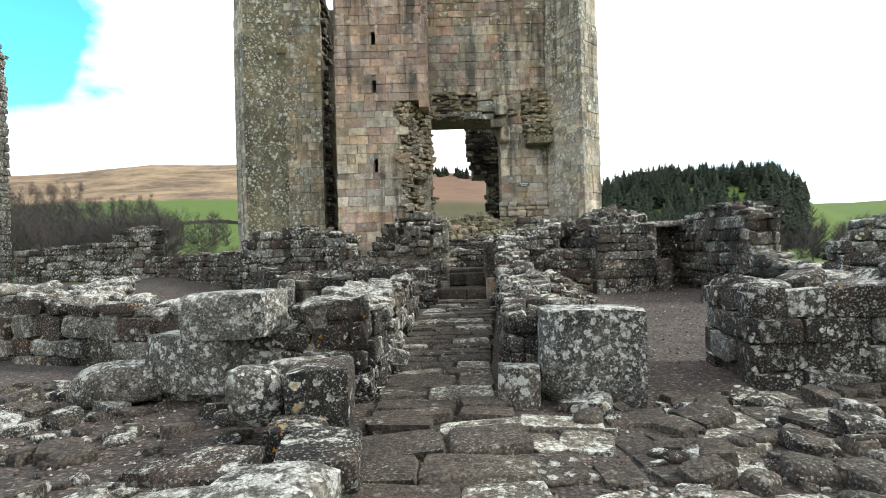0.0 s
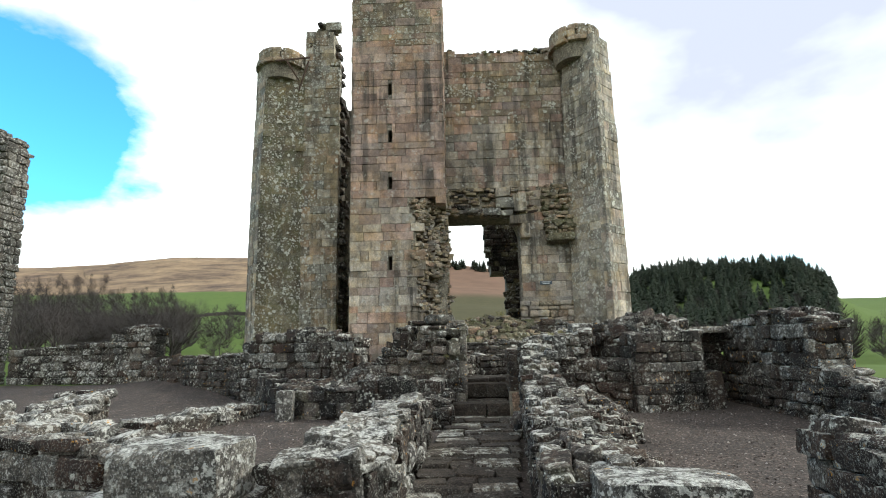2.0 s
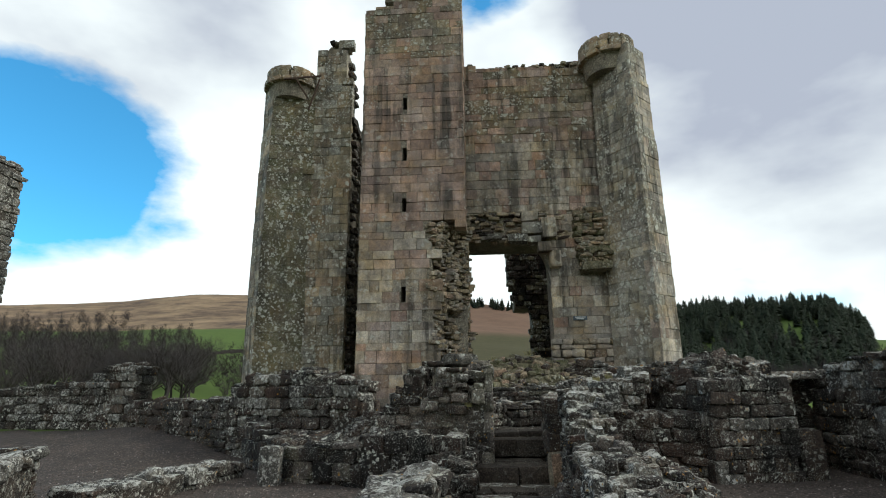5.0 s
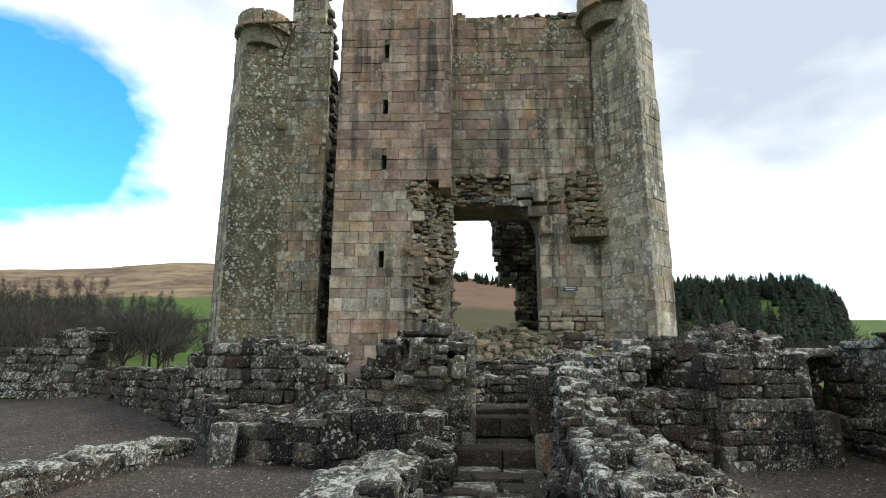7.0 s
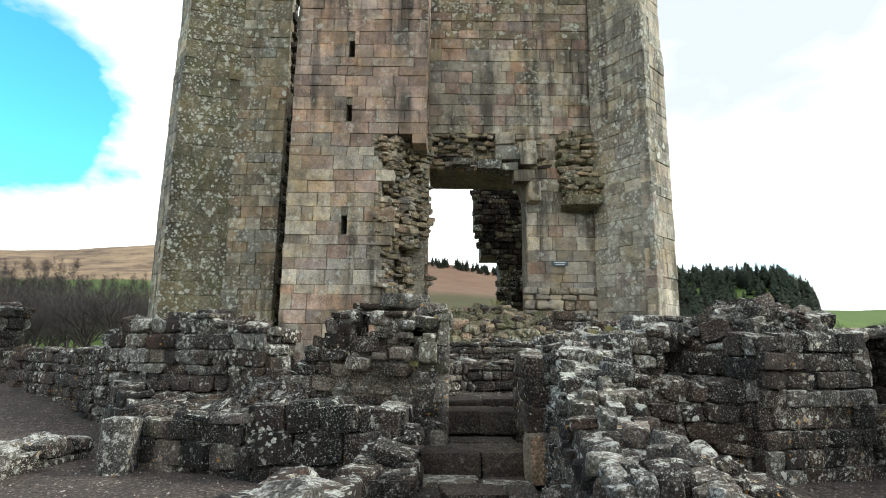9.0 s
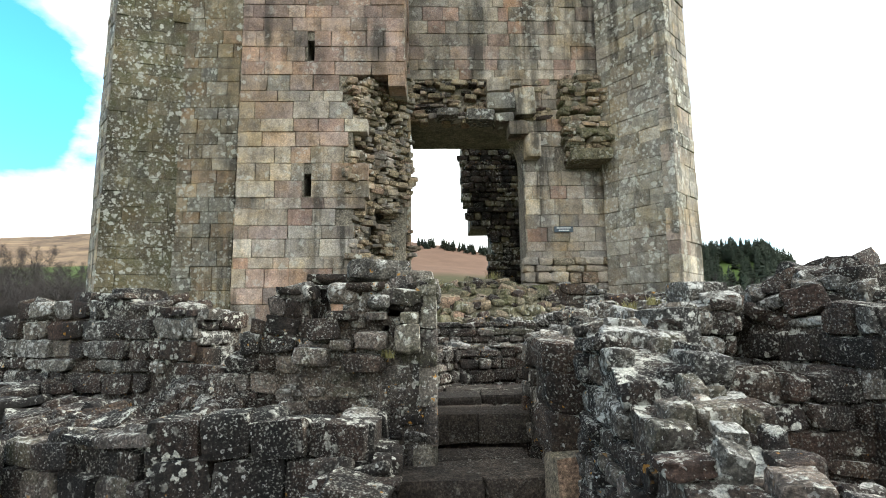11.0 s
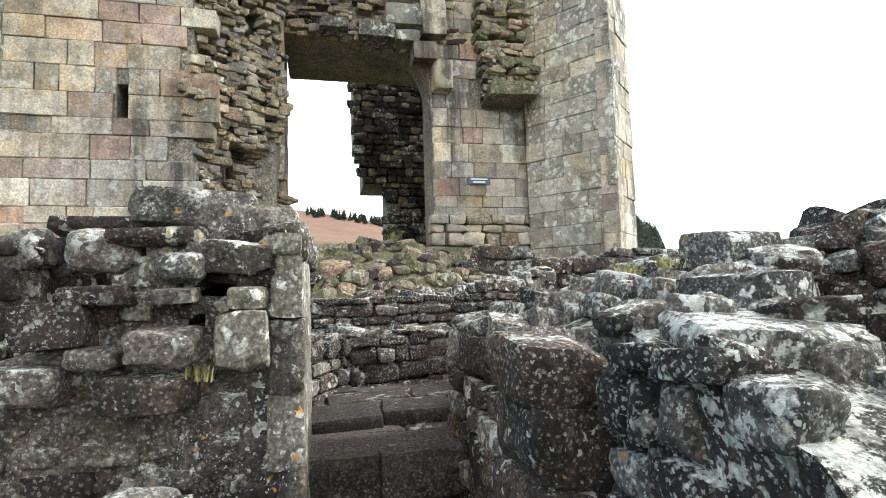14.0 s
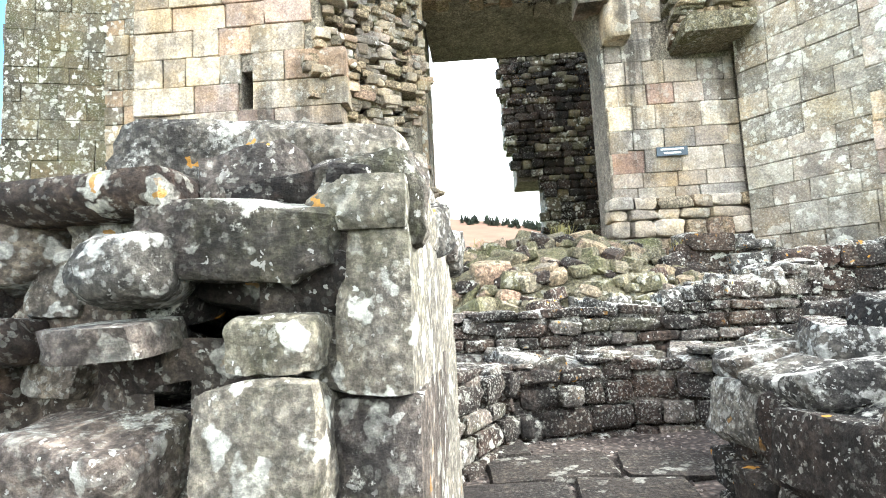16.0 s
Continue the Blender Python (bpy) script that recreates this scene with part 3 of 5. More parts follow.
    if cap:
        u = 0.0
        while u < L:
            l = rng.uniform(*capsize)
            v = 0.0
            while v < thick:
                wv = rng.uniform(*capsize)
                if rng.random() < capfill:
                    vv = min(v + wv / 2, thick - 0.06)
                    p = a + U * min(u + l / 2, L - 0.06) - N * vv + Vector((0, 0, ragged(u + l / 2) - 0.06 + rng.uniform(-0.03, 0.04)))
                    stone(w, "stone", rng.choice(("fine" if kind == "fine" else "rubble", "fine" if kind == "fine" else "boulder")), pick(topmats or mats), p, U, N, (l, wv, rng.uniform(0.09, 0.2)), 16, 16)
                v += wv
            u += l
    return w


# ---- ground ----
def smooth(a, b, x):
    t = min(max((x - a) / (b - a), 0), 1)
    return t * t * (3 - 2 * t)


def ground_z(x, y):
    z = 0.1 * smooth(5, 12, y)
    z += 0.15 * smooth(6, 12, y) * smooth(1.0, 2.5, x)
    z += 0.45 * smooth(13.0, 17.0, y) * smooth(-4.0, -7.5, x)
    z += 0.66 * smooth(13.0, 14.4, y) * smooth(-5.0, -3.4, x) * (1 - smooth(2.4, 3.4, x))
    z += 1.3 * smooth(16.2, 18.4, y) * (1 - smooth(26, 34, y)) * smooth(-12, -3, x) * (1 - smooth(6, 14, x))
    z += 0.02 * noise.noise(Vector((x * 0.8, y * 0.8, 0))) + 0.012 * noise.noise(Vector((x * 3, y * 3, 5)))
    return z


RIDGE = profile([(-180, 40), (-70, 70), (-45, 76), (-38, 86), (-30, 103), (-22, 108), (-14, 112), (-5, 104), (2, 96), (8, 82), (14, 62), (30, 40), (60, 30), (180, 40)])


def land_z(x, y):
    d = math.hypot(x, y)
    az = math.degrees(math.atan2(x, y))
    z = ground_z(x, y) * (1 - smooth(30, 60, d))
    if d > 30:
        t = min(max((d - 90) / 550, 0), 1.25)
        z += RIDGE(az) * (t ** 1.5 if t < 1 else 1 + 0.15 * (t - 1)) - 3.0 * smooth(30, 80, d) * (1 - smooth(90, 200, d))
        z += 20.0 * smooth(140, 255, d) * (1 - smooth(300, 420, d)) * smooth(6, 22, az) * (1 - smooth(31, 38, az))
        z += (2.0 * noise.noise(Vector((x * 0.01, y * 0.01, 0))) + 1.2 * noise.noise(Vector((x * 0.03, y * 0.03, 3)))) * smooth(60, 300, d)
    return z


def build_ground():
    bm = bmesh.new()
    # fine court and coarse land in one sheet: rings of growing radius
    cx, cy = 0.0, 9.0
    radii = [0.0]
    r = 0.25
    while r < 2600:
        radii.append(r)
        r += max(0.25, r * 0.035) if r < 18 else r * 0.07
    nseg = 180
    prev = None
    for r in radii:
        if r == 0:
            prev = [bm.verts.new((cx, cy, land_z(cx, cy)))]
            continue
        ring = []
        for i in range(nseg):
            a = 2 * math.pi * i / nseg
            x, y = cx + r * math.sin(a), cy + r * math.cos(a)
            ring.append(bm.verts.new((x, y, land_z(x, y))))
        for i in range(nseg):
            j = (i + 1) % nseg
            if len(prev) == 1:
                bm.faces.new((prev[0], ring[j], ring[i]))
            else:
                f = bm.faces.new((prev[i], prev[j], ring[j], ring[i]))
                my, mx = sum(v.co.y for v in f.verts) / 4, sum(v.co.x for v in f.verts) / 4
                if r > 24 or my > 18.0 or mx < -16 or mx > 7.3 + 0.8 * noise.noise(Vector((mx * 0.7, my * 0.7, 2))):
                    f.material_index = 1
        prev = ring
    bmesh.ops.recalc_face_normals(bm, faces=bm.faces[:])
    g = obj_from(bm, "ground", MAT["gravel"], smooth=True)
    g.data.materials.append(MAT["land"])
    tagged(g, "brown gravel courtyard running out to pasture and moorland hills", "ground", kind="structure")


build_ground()


# ---- castle tower ----
tower = tagged(new("castle_tower"), "tall ruined medieval sandstone tower with diagonal buttresses and a broken doorway", "tower")


def tower_part(name, bm, label=""):
    return part(name, bm, MAT["mortar"], tower, label)


def stair_turret():
    x0, x1, yf, yb = -3.52, -0.5, 17.0, 19.4
    bm = bmesh.new()
    slits = [(4.13, 0.21), (6.72, 0.2), (8.3, 0.21), (9.95, 0.2)]
    sx0, sx1 = -2.31, -2.18
    zs = [0.0]
    for z, hh in slits:
        zs += [z - hh, z + hh]
    zs.append(13.2)
    fy = yf + 0.03
    for i, (za, zb) in enumerate(zip(zs, zs[1:])):
        # the outer corner is broken away low down
        xr = -1.45 if i <= 2 else x1 - 0.03
        box(bm, x0 + 0.03, sx0, fy, fy + 0.7, za, zb)
        box(bm, sx1, xr, fy, fy + 0.7, za, zb)
        if i % 2 == 0:
            box(bm, sx0, sx1, fy, fy + 0.7, za, zb)
    box(bm, x0 + 0.03, -1.2, fy + 0.7, yb, 0, 13.2)
    box(bm, -1.2, x1 - 0.03, fy + 0.9, yb, 0, 13.2)
    box(bm, -2.65, x1 - 0.05, fy, yb - 0.6, 13.2, 14.0)
    box(bm, -1.85, x1 - 0.08, fy, yb - 0.8, 14.0, 14.8)
    t = tower_part("stair_turret", bm, "square stair turret of pinkish ashlar with slit windows")
    top = profile([(0, 13.25), (0.85, 13.45), (0.95, 14.1), (1.75, 14.85), (3.1, 15.05)])

    def keep(u, z):
        x = x0 + u
        if z < 6.3 and x > -1.45 + 0.12 * math.sin(z * 5):
            return False
        return True

    def tone(u, z):
        if z > 11.5:
            return rng.choice(("ashlar_brown", "ashlar_brown", "ashlar_pink"))
        if z > 6.2:
            return "ashlar_pink"
        return rng.choice(("ashlar_warm", "ashlar_warm", "ashlar_pink"))
    lay_face(t, (x0, yf), (1, 0), (0, -1), x1 - x0, 0.9, top, (0.2, 0.34), (0.24, 0.74), 0.3, "ashlar", tone, keep=keep, holes=[(sx0 - x0, sx1 - x0, z - hh, z + hh) for z, hh in slits])
    lay_face(t, (x1, yf), (0, 1), (1, 0), 1.75, 6.0, lambda u: 14.9 - u * 0.7, (0.24, 0.34), (0.35, 0.6), 0.3, "ashlar", tone)
    lay_face(t, (x0, yb), (0, -1), (-1, 0), yb - yf, 0.9, 13.2, (0.24, 0.34), (0.35, 0.6), 0.3, "ashlar", ("ashlar_brown",))
    # torn rubble where the corner is gone
    items = []
    for i in range(760):
        z = rng.uniform(2.5, 6.95)
        f = rng.random()
        rag = 0.16 * noise.noise(Vector((z * 1.7, f * 3, 4)))
        x = -1.5 + 0.98 * f + rag + rng.uniform(-0.05, 0.05)
        y = 17.12 + 0.95 * f + rng.uniform(-0.08, 0.06) + (0.3 if z < 3.7 and f > 0.35 else 0) + 0.1 * math.sin(z * 4)
        l = rng.uniform(0.08, 0.26)
        items.append((rng.choice(("dressed", "dressed", "rubble")), pick(("rubble_warm", "ashlar_warm", "rubble_warm", "ashlar_warm", "ashlar_brown")), stone_matrix((x, y, z), (1, 0.7, 0), (0.55, -0.8, 0), (l, rng.uniform(0.16, 0.34), rng.uniform(0.045, 0.12)), 7, 9)))
    joined("torn_masonry", "torn rubble core of the turret corner", t, items)


def main_wall():
    x0, x1, yf, yb = -0.5, 3.7, 18.7, 21.0
    bm = bmesh.new()
    f = yf + 0.03
    box(bm, x0, x1 + 0.55, f, yb, 6.9, 12.0)
    for name, x, w, y, z, h in (("lintel", x0, 1.98, f + 0.15, 6.15, 6.9), ("lintel", 1.98, x1 + 0.55, f, 6.15, 6.9), ("door_sill", x0, 1.98, f + 0.1, 0, 2.35), ("door_jamb", -1.2, -0.55, f + 0.2, 0, 6.9), ("door_jamb", 1.98, x1 + 0.55, f, 0, 6.15)):
        piece = bmesh.new()
        box(piece, x, w, y, f + 0.75 if x > 1.9 and h < 6.5 else yb, z, h)
        tower_part(name, piece)
    # haunch of the broken arch: a quarter round from the jamb to the soffit
    arch = bmesh.new()
    arc = [(1.2 + 0.78 * math.cos(radians(a)), 5.1 + 0.95 * math.sin(radians(a))) for a in range(0, 91, 10)]
    ring = [arc + [(1.2, 6.2), (2.0, 6.2)]]
    fr = [arch.verts.new((x, f + 0.05, z)) for x, z in ring[0]]
    bk = [arch.verts.new((x, f + 0.75, z)) for x, z in ring[0]]
    arch.faces.new(fr[::-1])
    arch.faces.new(bk)
    for q in range(len(fr)):
        w = (q + 1) % len(fr)
        arch.faces.new((fr[q], fr[w], bk[w], bk[q]))
    tower_part("arch_haunch", arch)
    t = tower_part("front_wall", bm, "front wall of mixed ashlar above a broken doorway")
    tops = profile([(0, 12.35), (0.4, 12.1), (3.7, 12.05), (4.2, 12.4)])

    def tone(u, z):
        if z > 9.3:
            return rng.choice(("ashlar_brown", "ashlar_brown", "ashlar_pink"))
        return rng.choice(("ashlar_warm", "ashlar_warm", "ashlar_pink"))
    lay_face(t, (x0, yf), (1, 0), (0, -1), x1 - x0, 6.95, tops, (0.22, 0.36), (0.24, 0.72), 0.3, "ashlar", tone)
    lay_face(t, (2.0, yf), (1, 0), (0, -1), x1 - 2.0, 2.9, 6.95, (0.2, 0.34), (0.22, 0.6), 0.3, "ashlar", ("ashlar_warm", "ashlar_warm", "ashlar_warm", "ashlar_pink"),
             keep=lambda u, z: not (u > 0.75 and z > 5.0))
    lay_face(t, (2.0, yf + 0.75), (0, -1), (-1, 0), 0.75, 2.4, 5.1, (0.24, 0.34), (0.35, 0.6), 0.25, "ashlar", ("ashlar_warm", "ashlar_grey"))
    lay_face(t, (-0.55, yf + 0.3), (0, 1), (1, 0), yb - yf - 0.3, 2.4, 6.2, (0.24, 0.34), (0.35, 0.6), 0.2, "ashlar", ("ashlar_warm", "ashlar_grey"), keep=lambda u, z: True)
    # footing of rough stones under the jamb
    lay_face(t, (1.9, yf - 0.05), (1, 0), (0, -1), 1.8, 1.7, 2.95, (0.14, 0.24), (0.2, 0.45), 0.35, "rubble", ("rubble_warm", "ashlar_warm", "ashlar_warm"), proud=0.08, wild=5)
    # rough band over the opening
    items = []
    for i in range(190):
        x, z = rng.uniform(x0 - 0.1, 2.6), rng.uniform(5.98, 6.95)
        items.append((rng.choice(("dressed", "rubble")), pick(("rubble_warm", "rubble_warm", "rubble_dark", "ashlar_warm")), stone_matrix((x, yf + 0.14 + rng.uniform(-0.04, 0.1), z), (1, 0, 0), (0, -1, 0), (rng.uniform(0.12, 0.34), 0.28, rng.uniform(0.05, 0.13)), 6, 8)))
    joined("torn_masonry", "torn rubble band above the doorway", t, items)
    for x, z, l, h, mt in ((1.05, 6.05, 0.6, 0.24, "rubble_pale"), (1.5, 6.35, 0.62, 0.36, "ashlar_grey"), (1.45, 6.72, 0.5, 0.3, "ashlar_warm"), (2.0, 6.35, 0.45, 0.6, "ashlar_warm"), (0.35, 6.1, 0.45, 0.16, "rubble_pale"), (1.55, 5.98, 0.4, 0.2, "ashlar_grey"), (1.85, 5.75, 0.4, 0.3, "ashlar_warm"), (2.15, 5.35, 0.32, 0.5, "ashlar_warm")):
        stone(t, "stone", "dressed", mt, (x, yf - 0.06, z), (1, 0, 0), (0, -1, 0), (l, 0.5, h), 2, 2)
    # corbelled lump of rubble
    items = []
    for i in range(200):
        z = rng.uniform(5.0, 6.95)
        w = 0.46 if z > 5.4 else 0.38
        x = 3.3 + rng.uniform(-w, w)
        out = (0.45 if z < 6.2 else 0.3) * rng.random() ** 0.5 * (0.7 + 0.3 * math.sin(z * 6))
        items.append((rng.choice(("dressed", "rubble")), pick(("rubble_warm", "rubble_moss", "ashlar_brown")), stone_matrix((x, yf + 0.05 - out, z), (1, 0.1, 0), (0, -1, 0), (rng.uniform(0.12, 0.34), rng.uniform(0.24, 0.4), rng.uniform(0.06, 0.15)), 8, 9)))
    joined("torn_masonry", "mossy torn rubble corbel", t, items)
    stone(t, "stone", "dressed", "rubble_moss", (3.32, yf - 0.25, 5.05), (1, 0, 0), (0, -1, 0), (0.85, 0.75, 0.24), 2, 2)


def shrink(poly, s):
    cx = sum(p[0] for p in poly) / len(poly)
    cy = sum(p[1] for p in poly) / len(poly)
    return [(cx + (x - cx) * s, cy + (y - cy) * s) for x, y in poly]


def buttress(label, A, B, C, D, stages, tones_side, tones_end, turret, mirror):
    """A diagonal buttress with set-offs: the side A-B and the end B-C are the faces towards the court."""
    base = [A, B, C, D]
    bm = bmesh.new()
    z = 0.0
    for zt, s in stages:
        poly = shrink(base, s * 0.985)
        if mirror:
            poly = poly[::-1]
        prism(bm, [(poly, z), (poly, zt)])
        z = zt
    cx, cy, r, z0, z1 = turret
    ring = [(cx + r * math.cos(2 * math.pi * i / 20), cy + r * math.sin(2 * math.pi * i / 20)) for i in range(20)]
    prism(bm, [(shrink(ring, 0.82), z0 - 0.5), (shrink(ring, 0.92), z0 - 0.06), (shrink(ring, 0.94), z0), (shrink(ring, 0.94), z1)])
    t = tower_part("buttress", bm, label)
    z = 0.9
    for zt, s in stages:
        poly = shrink(base, s)
        for p, q, tone in ((poly[0], poly[1], tones_side), (poly[1], poly[2], tones_end), (poly[2], poly[3], tones_end)):
            if mirror:
                p, q = q, p
            U = Vector((q[0] - p[0], q[1] - p[1]))
            L = U.length
            lay_face(t, p, U, (U.y, -U.x), L, z, zt, (0.25, 0.36), (0.32, 0.62), 0.25, "ashlar", tone)
        z = zt
    # curved parapet of the corner turret
    for zz, h, rr in ((z0, 0.16, r * 1.08), (z0 + 0.2, 0.22, r), (z0 + 0.42, 0.2, r)):
        if zz + h > z1 + 0.25:
            continue
        k = 16
        for i in range(k):
            a = 2 * math.pi * (i + 0.5 * rng.random()) / k
            d = Vector((math.cos(a), math.sin(a), 0))
            stone(t, "stone", "dressed", "ashlar_brown", (cx + d.x * (rr - 0.1), cy + d.y * (rr - 0.1), zz + h / 2), (-d.y, d.x, 0), d, (2 * math.pi * rr / k * 1.05, 0.24, h))


def left_wall():
    yf = 19.85
    bm = bmesh.new()
    box(bm, -6.0, -4.85, yf + 0.03, yf + 1.3, 0, 13.0)
    box(bm, -5.8, -4.9, yf + 0.03, yf + 0.9, 13.0, 14.0)
    box(bm, -4.85, -4.66, yf + 0.06, yf + 1.3, 0, 11.0)
    cross = bmesh.new()
    box(cross, -4.95, -3.3, yf + 1.32, yf + 1.9, 0, 11.2)
    tower_part("cross_wall", cross)
    t = tower_part("front_wall", bm, "dark lichened ashlar wall with a torn edge")
    tops = profile([(0, 13.1), (0.2, 14.0), (1.1, 14.4), (1.2, 11.8), (1.5, 11.3)])
    lay_face(t, (-6.0, yf), (1, 0), (0, -1), 1.38, 0.9, tops, (0.26, 0.36), (0.3, 0.6), 0.3, "ashlar", ("ashlar_brown", "ashlar_grey", "ashlar_brown"))
    for i in range(110):
        z = rng.uniform(2.0, 13.9)
        stone(t, "stone", "rubble", "rubble_dark", (-4.66 + (-0.24 if z > 11.4 else 0) + rng.uniform(-0.1, 0.1), yf + rng.uniform(0.2, 1.2), z), (0.2, 1, 0), (1, 0, 0), (0.35, 0.3, rng.uniform(0.12, 0.22)), 9, 9)


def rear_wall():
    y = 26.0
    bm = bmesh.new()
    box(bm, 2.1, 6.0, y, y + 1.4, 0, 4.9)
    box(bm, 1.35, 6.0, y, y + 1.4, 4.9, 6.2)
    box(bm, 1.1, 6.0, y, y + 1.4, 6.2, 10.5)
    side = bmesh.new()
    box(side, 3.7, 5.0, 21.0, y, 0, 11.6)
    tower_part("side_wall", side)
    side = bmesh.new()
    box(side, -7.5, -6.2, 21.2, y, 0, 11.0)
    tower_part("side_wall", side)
    t = tower_part("rear_wall", bm, "broken inner masonry of the tower, its shade put into dark stone")
    edge = profile([(2.0, 2.05), (4.9, 1.95), (5.05, 1.25), (6.5, 1.05), (10, 0.9)])
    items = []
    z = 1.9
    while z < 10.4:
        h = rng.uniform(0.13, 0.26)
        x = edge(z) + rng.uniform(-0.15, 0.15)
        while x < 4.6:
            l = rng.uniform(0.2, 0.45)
            # rubble_black is mixed in to paint the shade of the interior gap
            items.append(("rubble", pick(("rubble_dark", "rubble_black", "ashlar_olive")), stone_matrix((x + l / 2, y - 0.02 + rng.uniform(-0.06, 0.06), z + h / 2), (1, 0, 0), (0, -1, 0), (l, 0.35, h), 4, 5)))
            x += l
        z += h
    joined("rear_masonry", "broken inner masonry, its shade put into dark stone", t, items)


def coping(label, p, q, zf, depth, count):
    items = []
    for i in range(count):
        t = (i + rng.random()) / count
        l = rng.uniform(0.1, 0.28)
        x, y = p[0] + (q[0] - p[0]) * t, p[1] + (q[1] - p[1]) * t
        items.append(("rubble", pick(("ashlar_brown", "ashlar_olive", "rubble_dark")), stone_matrix((x, y + rng.uniform(0, depth), zf(t) + rng.uniform(-0.04, 0.05)), (1, 0, 0), (0, -1, 0), (l, rng.uniform(0.15, 0.3), rng.uniform(0.07, 0.16)), 14, 14)))
    joined("coping", label, tower, items)


def shafts():
    """Engaged shafts of the left door jamb, in drums with ring joints."""
    for x, y, r in ((-0.72, 18.55, 0.085), (-0.53, 18.8, 0.075)):
        bm = bmesh.new()
        rings, zz = [], 2.5
        while zz < 6.1:
            h = rng.uniform(0.3, 0.6)
            k = r * rng.uniform(0.93, 1.07)
            rings += [(k * 0.9, zz), (k, zz + 0.02), (k, zz + h - 0.02), (k * 0.9, zz + h)]
            if 4.6 < zz + h < 5.0:
                rings += [(k * 1.35, zz + h + 0.02), (k * 1.35, zz + h + 0.08), (k * 0.9, zz + h + 0.1)]
                h += 0.1
            zz += h
        prism(bm, [([(x + q * math.cos(a * 0.5236), y + q * math.sin(a * 0.5236)) for a in range(12)], z) for q, z in rings])
        part("shaft", bm, MAT["ashlar_brown"], tower, "weathered engaged shaft of the door jamb")


shafts()
coping("broken coping of small stones on the front wall", (-0.4, 18.75), (3.9, 18.75), lambda t: 12.12 + 0.3 * smooth(0.85, 1, t) + 0.2 * (1 - smooth(0, 0.1, t)), 0.8, 120)
coping("crumbling crest of the stair turret", (-2.7, 17.05), (-0.5, 17.05), lambda t: 13.6 + 1.5 * smooth(0, 0.45, t), 1.2, 70)
coping("crumbling crest of the broken wall", (-5.9, 19.9), (-4.9, 19.9), lambda t: 13.3 + 1.1 * smooth(0, 0.5, t), 0.8, 45)
stair_turret()
main_wall()
buttress("grey ashlar diagonal buttress with set-offs and a round corner turret", (3.62, 18.5), (4.55, 17.2), (5.3, 17.9), (5.0, 19.6), [(8.8, 1.0), (10.7, 0.95), (11.9, 0.9)], ("ashlar_grey",), ("ashlar_warm", "ashlar_grey", "ashlar_warm"), (4.2, 18.35, 0.85, 11.75, 12.3), False)
buttress("olive-stained ashlar diagonal buttress with a round corner turret", (-5.8, 19.9), (-7.45, 19.45), (-8.05, 20.1), (-7.5, 21.6), [(9.2, 1.0), (10.4, 0.97), (12.5, 0.95)], ("ashlar_olive",), ("ashlar_grey", "ashlar_warm"), (-7.0, 20.1, 0.9, 12.4, 12.95), True)
left_wall()
rear_wall()

# ---- ruined walls of the court ----
dark, pale = ("rubble_dark",), ("rubble_pale", "rubble_dark", "rubble_dark")
mixed = ("rubble_dark", "rubble_dark", "rubble_pale")
tumbled = ("rubble_dark", "rubble_dark", "pier_stone", "rubble_black", "rubble_pale", "rubble_dark")
pier = ruin("blackened rubble wall pier beside worn steps, white lichen on top", (-1.42, 12.72), (-0.03, 12.66), 1.3, [(0, 0.95), (0.2, 1.3), (0.45, 1.66), (0.7, 1.88), (1.0, 1.98), (1.4, 2.02)], mats=("rubble_dark", "pier_stone", "rubble_dark", "pier_stone", "rubble_pale"), topmats=("pier_stone", "rubble_pale"), lens=(0.14, 0.4), course=(0.11, 0.22), name="wall_pier", kind="fine", back=False, ends=(True, False), wild=11, proud=0.012, capsize=(0.14, 0.34), bare=0.2, niche=((1.06, 1.76, 0.09, 0.08), (0.98, 1.56, 0.05, 0.06)), core="pier_mortar", step=0.07)
ruin("crumbling rubble shoulder behind the pier", (-2.35, 13.0), (-1.2, 12.95), 0.9, [(0, 0.85), (0.35, 1.2), (0.65, 1.65), (0.85, 1.92), (1.15, 2.05)], mats=("rubble_dark", "rubble_black", "pier_stone"), topmats=pale, kind="fine", back=False, wild=11, proud=0.02, bare=0.2, capsize=(0.14, 0.34), course=(0.12, 0.24), lens=(0.14, 0.42))
ruin("low blackened wall of large squared stones", (-2.15, 12.05), (-0.5, 11.95), 0.6, [(0, 0.92), (0.5, 0.95), (1.65, 0.85)], mats=("rubble_black", "rubble_black", "rubble_dark"), course=(0.24, 0.4), lens=(0.3, 0.6), topmats=("rubble_dark", "rubble_black", "rubble_pale"), kind="dressed", back=False)
ruin("low grey wall face below the terrace", (-3.75, 12.65), (-2.15, 12.1), 0.6, [(0, 0.7), (1.7, 0.78)], mats=("rubble_dark", "pier_stone", "rubble_black"), course=(0.18, 0.3), lens=(0.26, 0.5), topmats=("rubble_dark", "pier_stone"), kind="dressed", back=False)
ruin("low blackened wall running to the court corner", (-5.2, 14.3), (-3.75, 12.7), 0.6, [(0, 0.95), (2.1, 0.72)], mats=("rubble_black", "rubble_dark"), course=(0.2, 0.34), lens=(0.3, 0.6), topmats=("rubble_dark", "rubble_black"), kind="dressed", back=False)
ruin("ruined rubble wall with a broken crest", (-6.0, 15.2), (-2.7, 13.9), 0.8, [(0, 1.75), (0.6, 2.0), (1.2, 1.9), (1.9, 2.1), (3.5, 1.8)], mats=("rubble_dark", "rubble_dark", "rubble_pale"), topmats=pale, back=False)
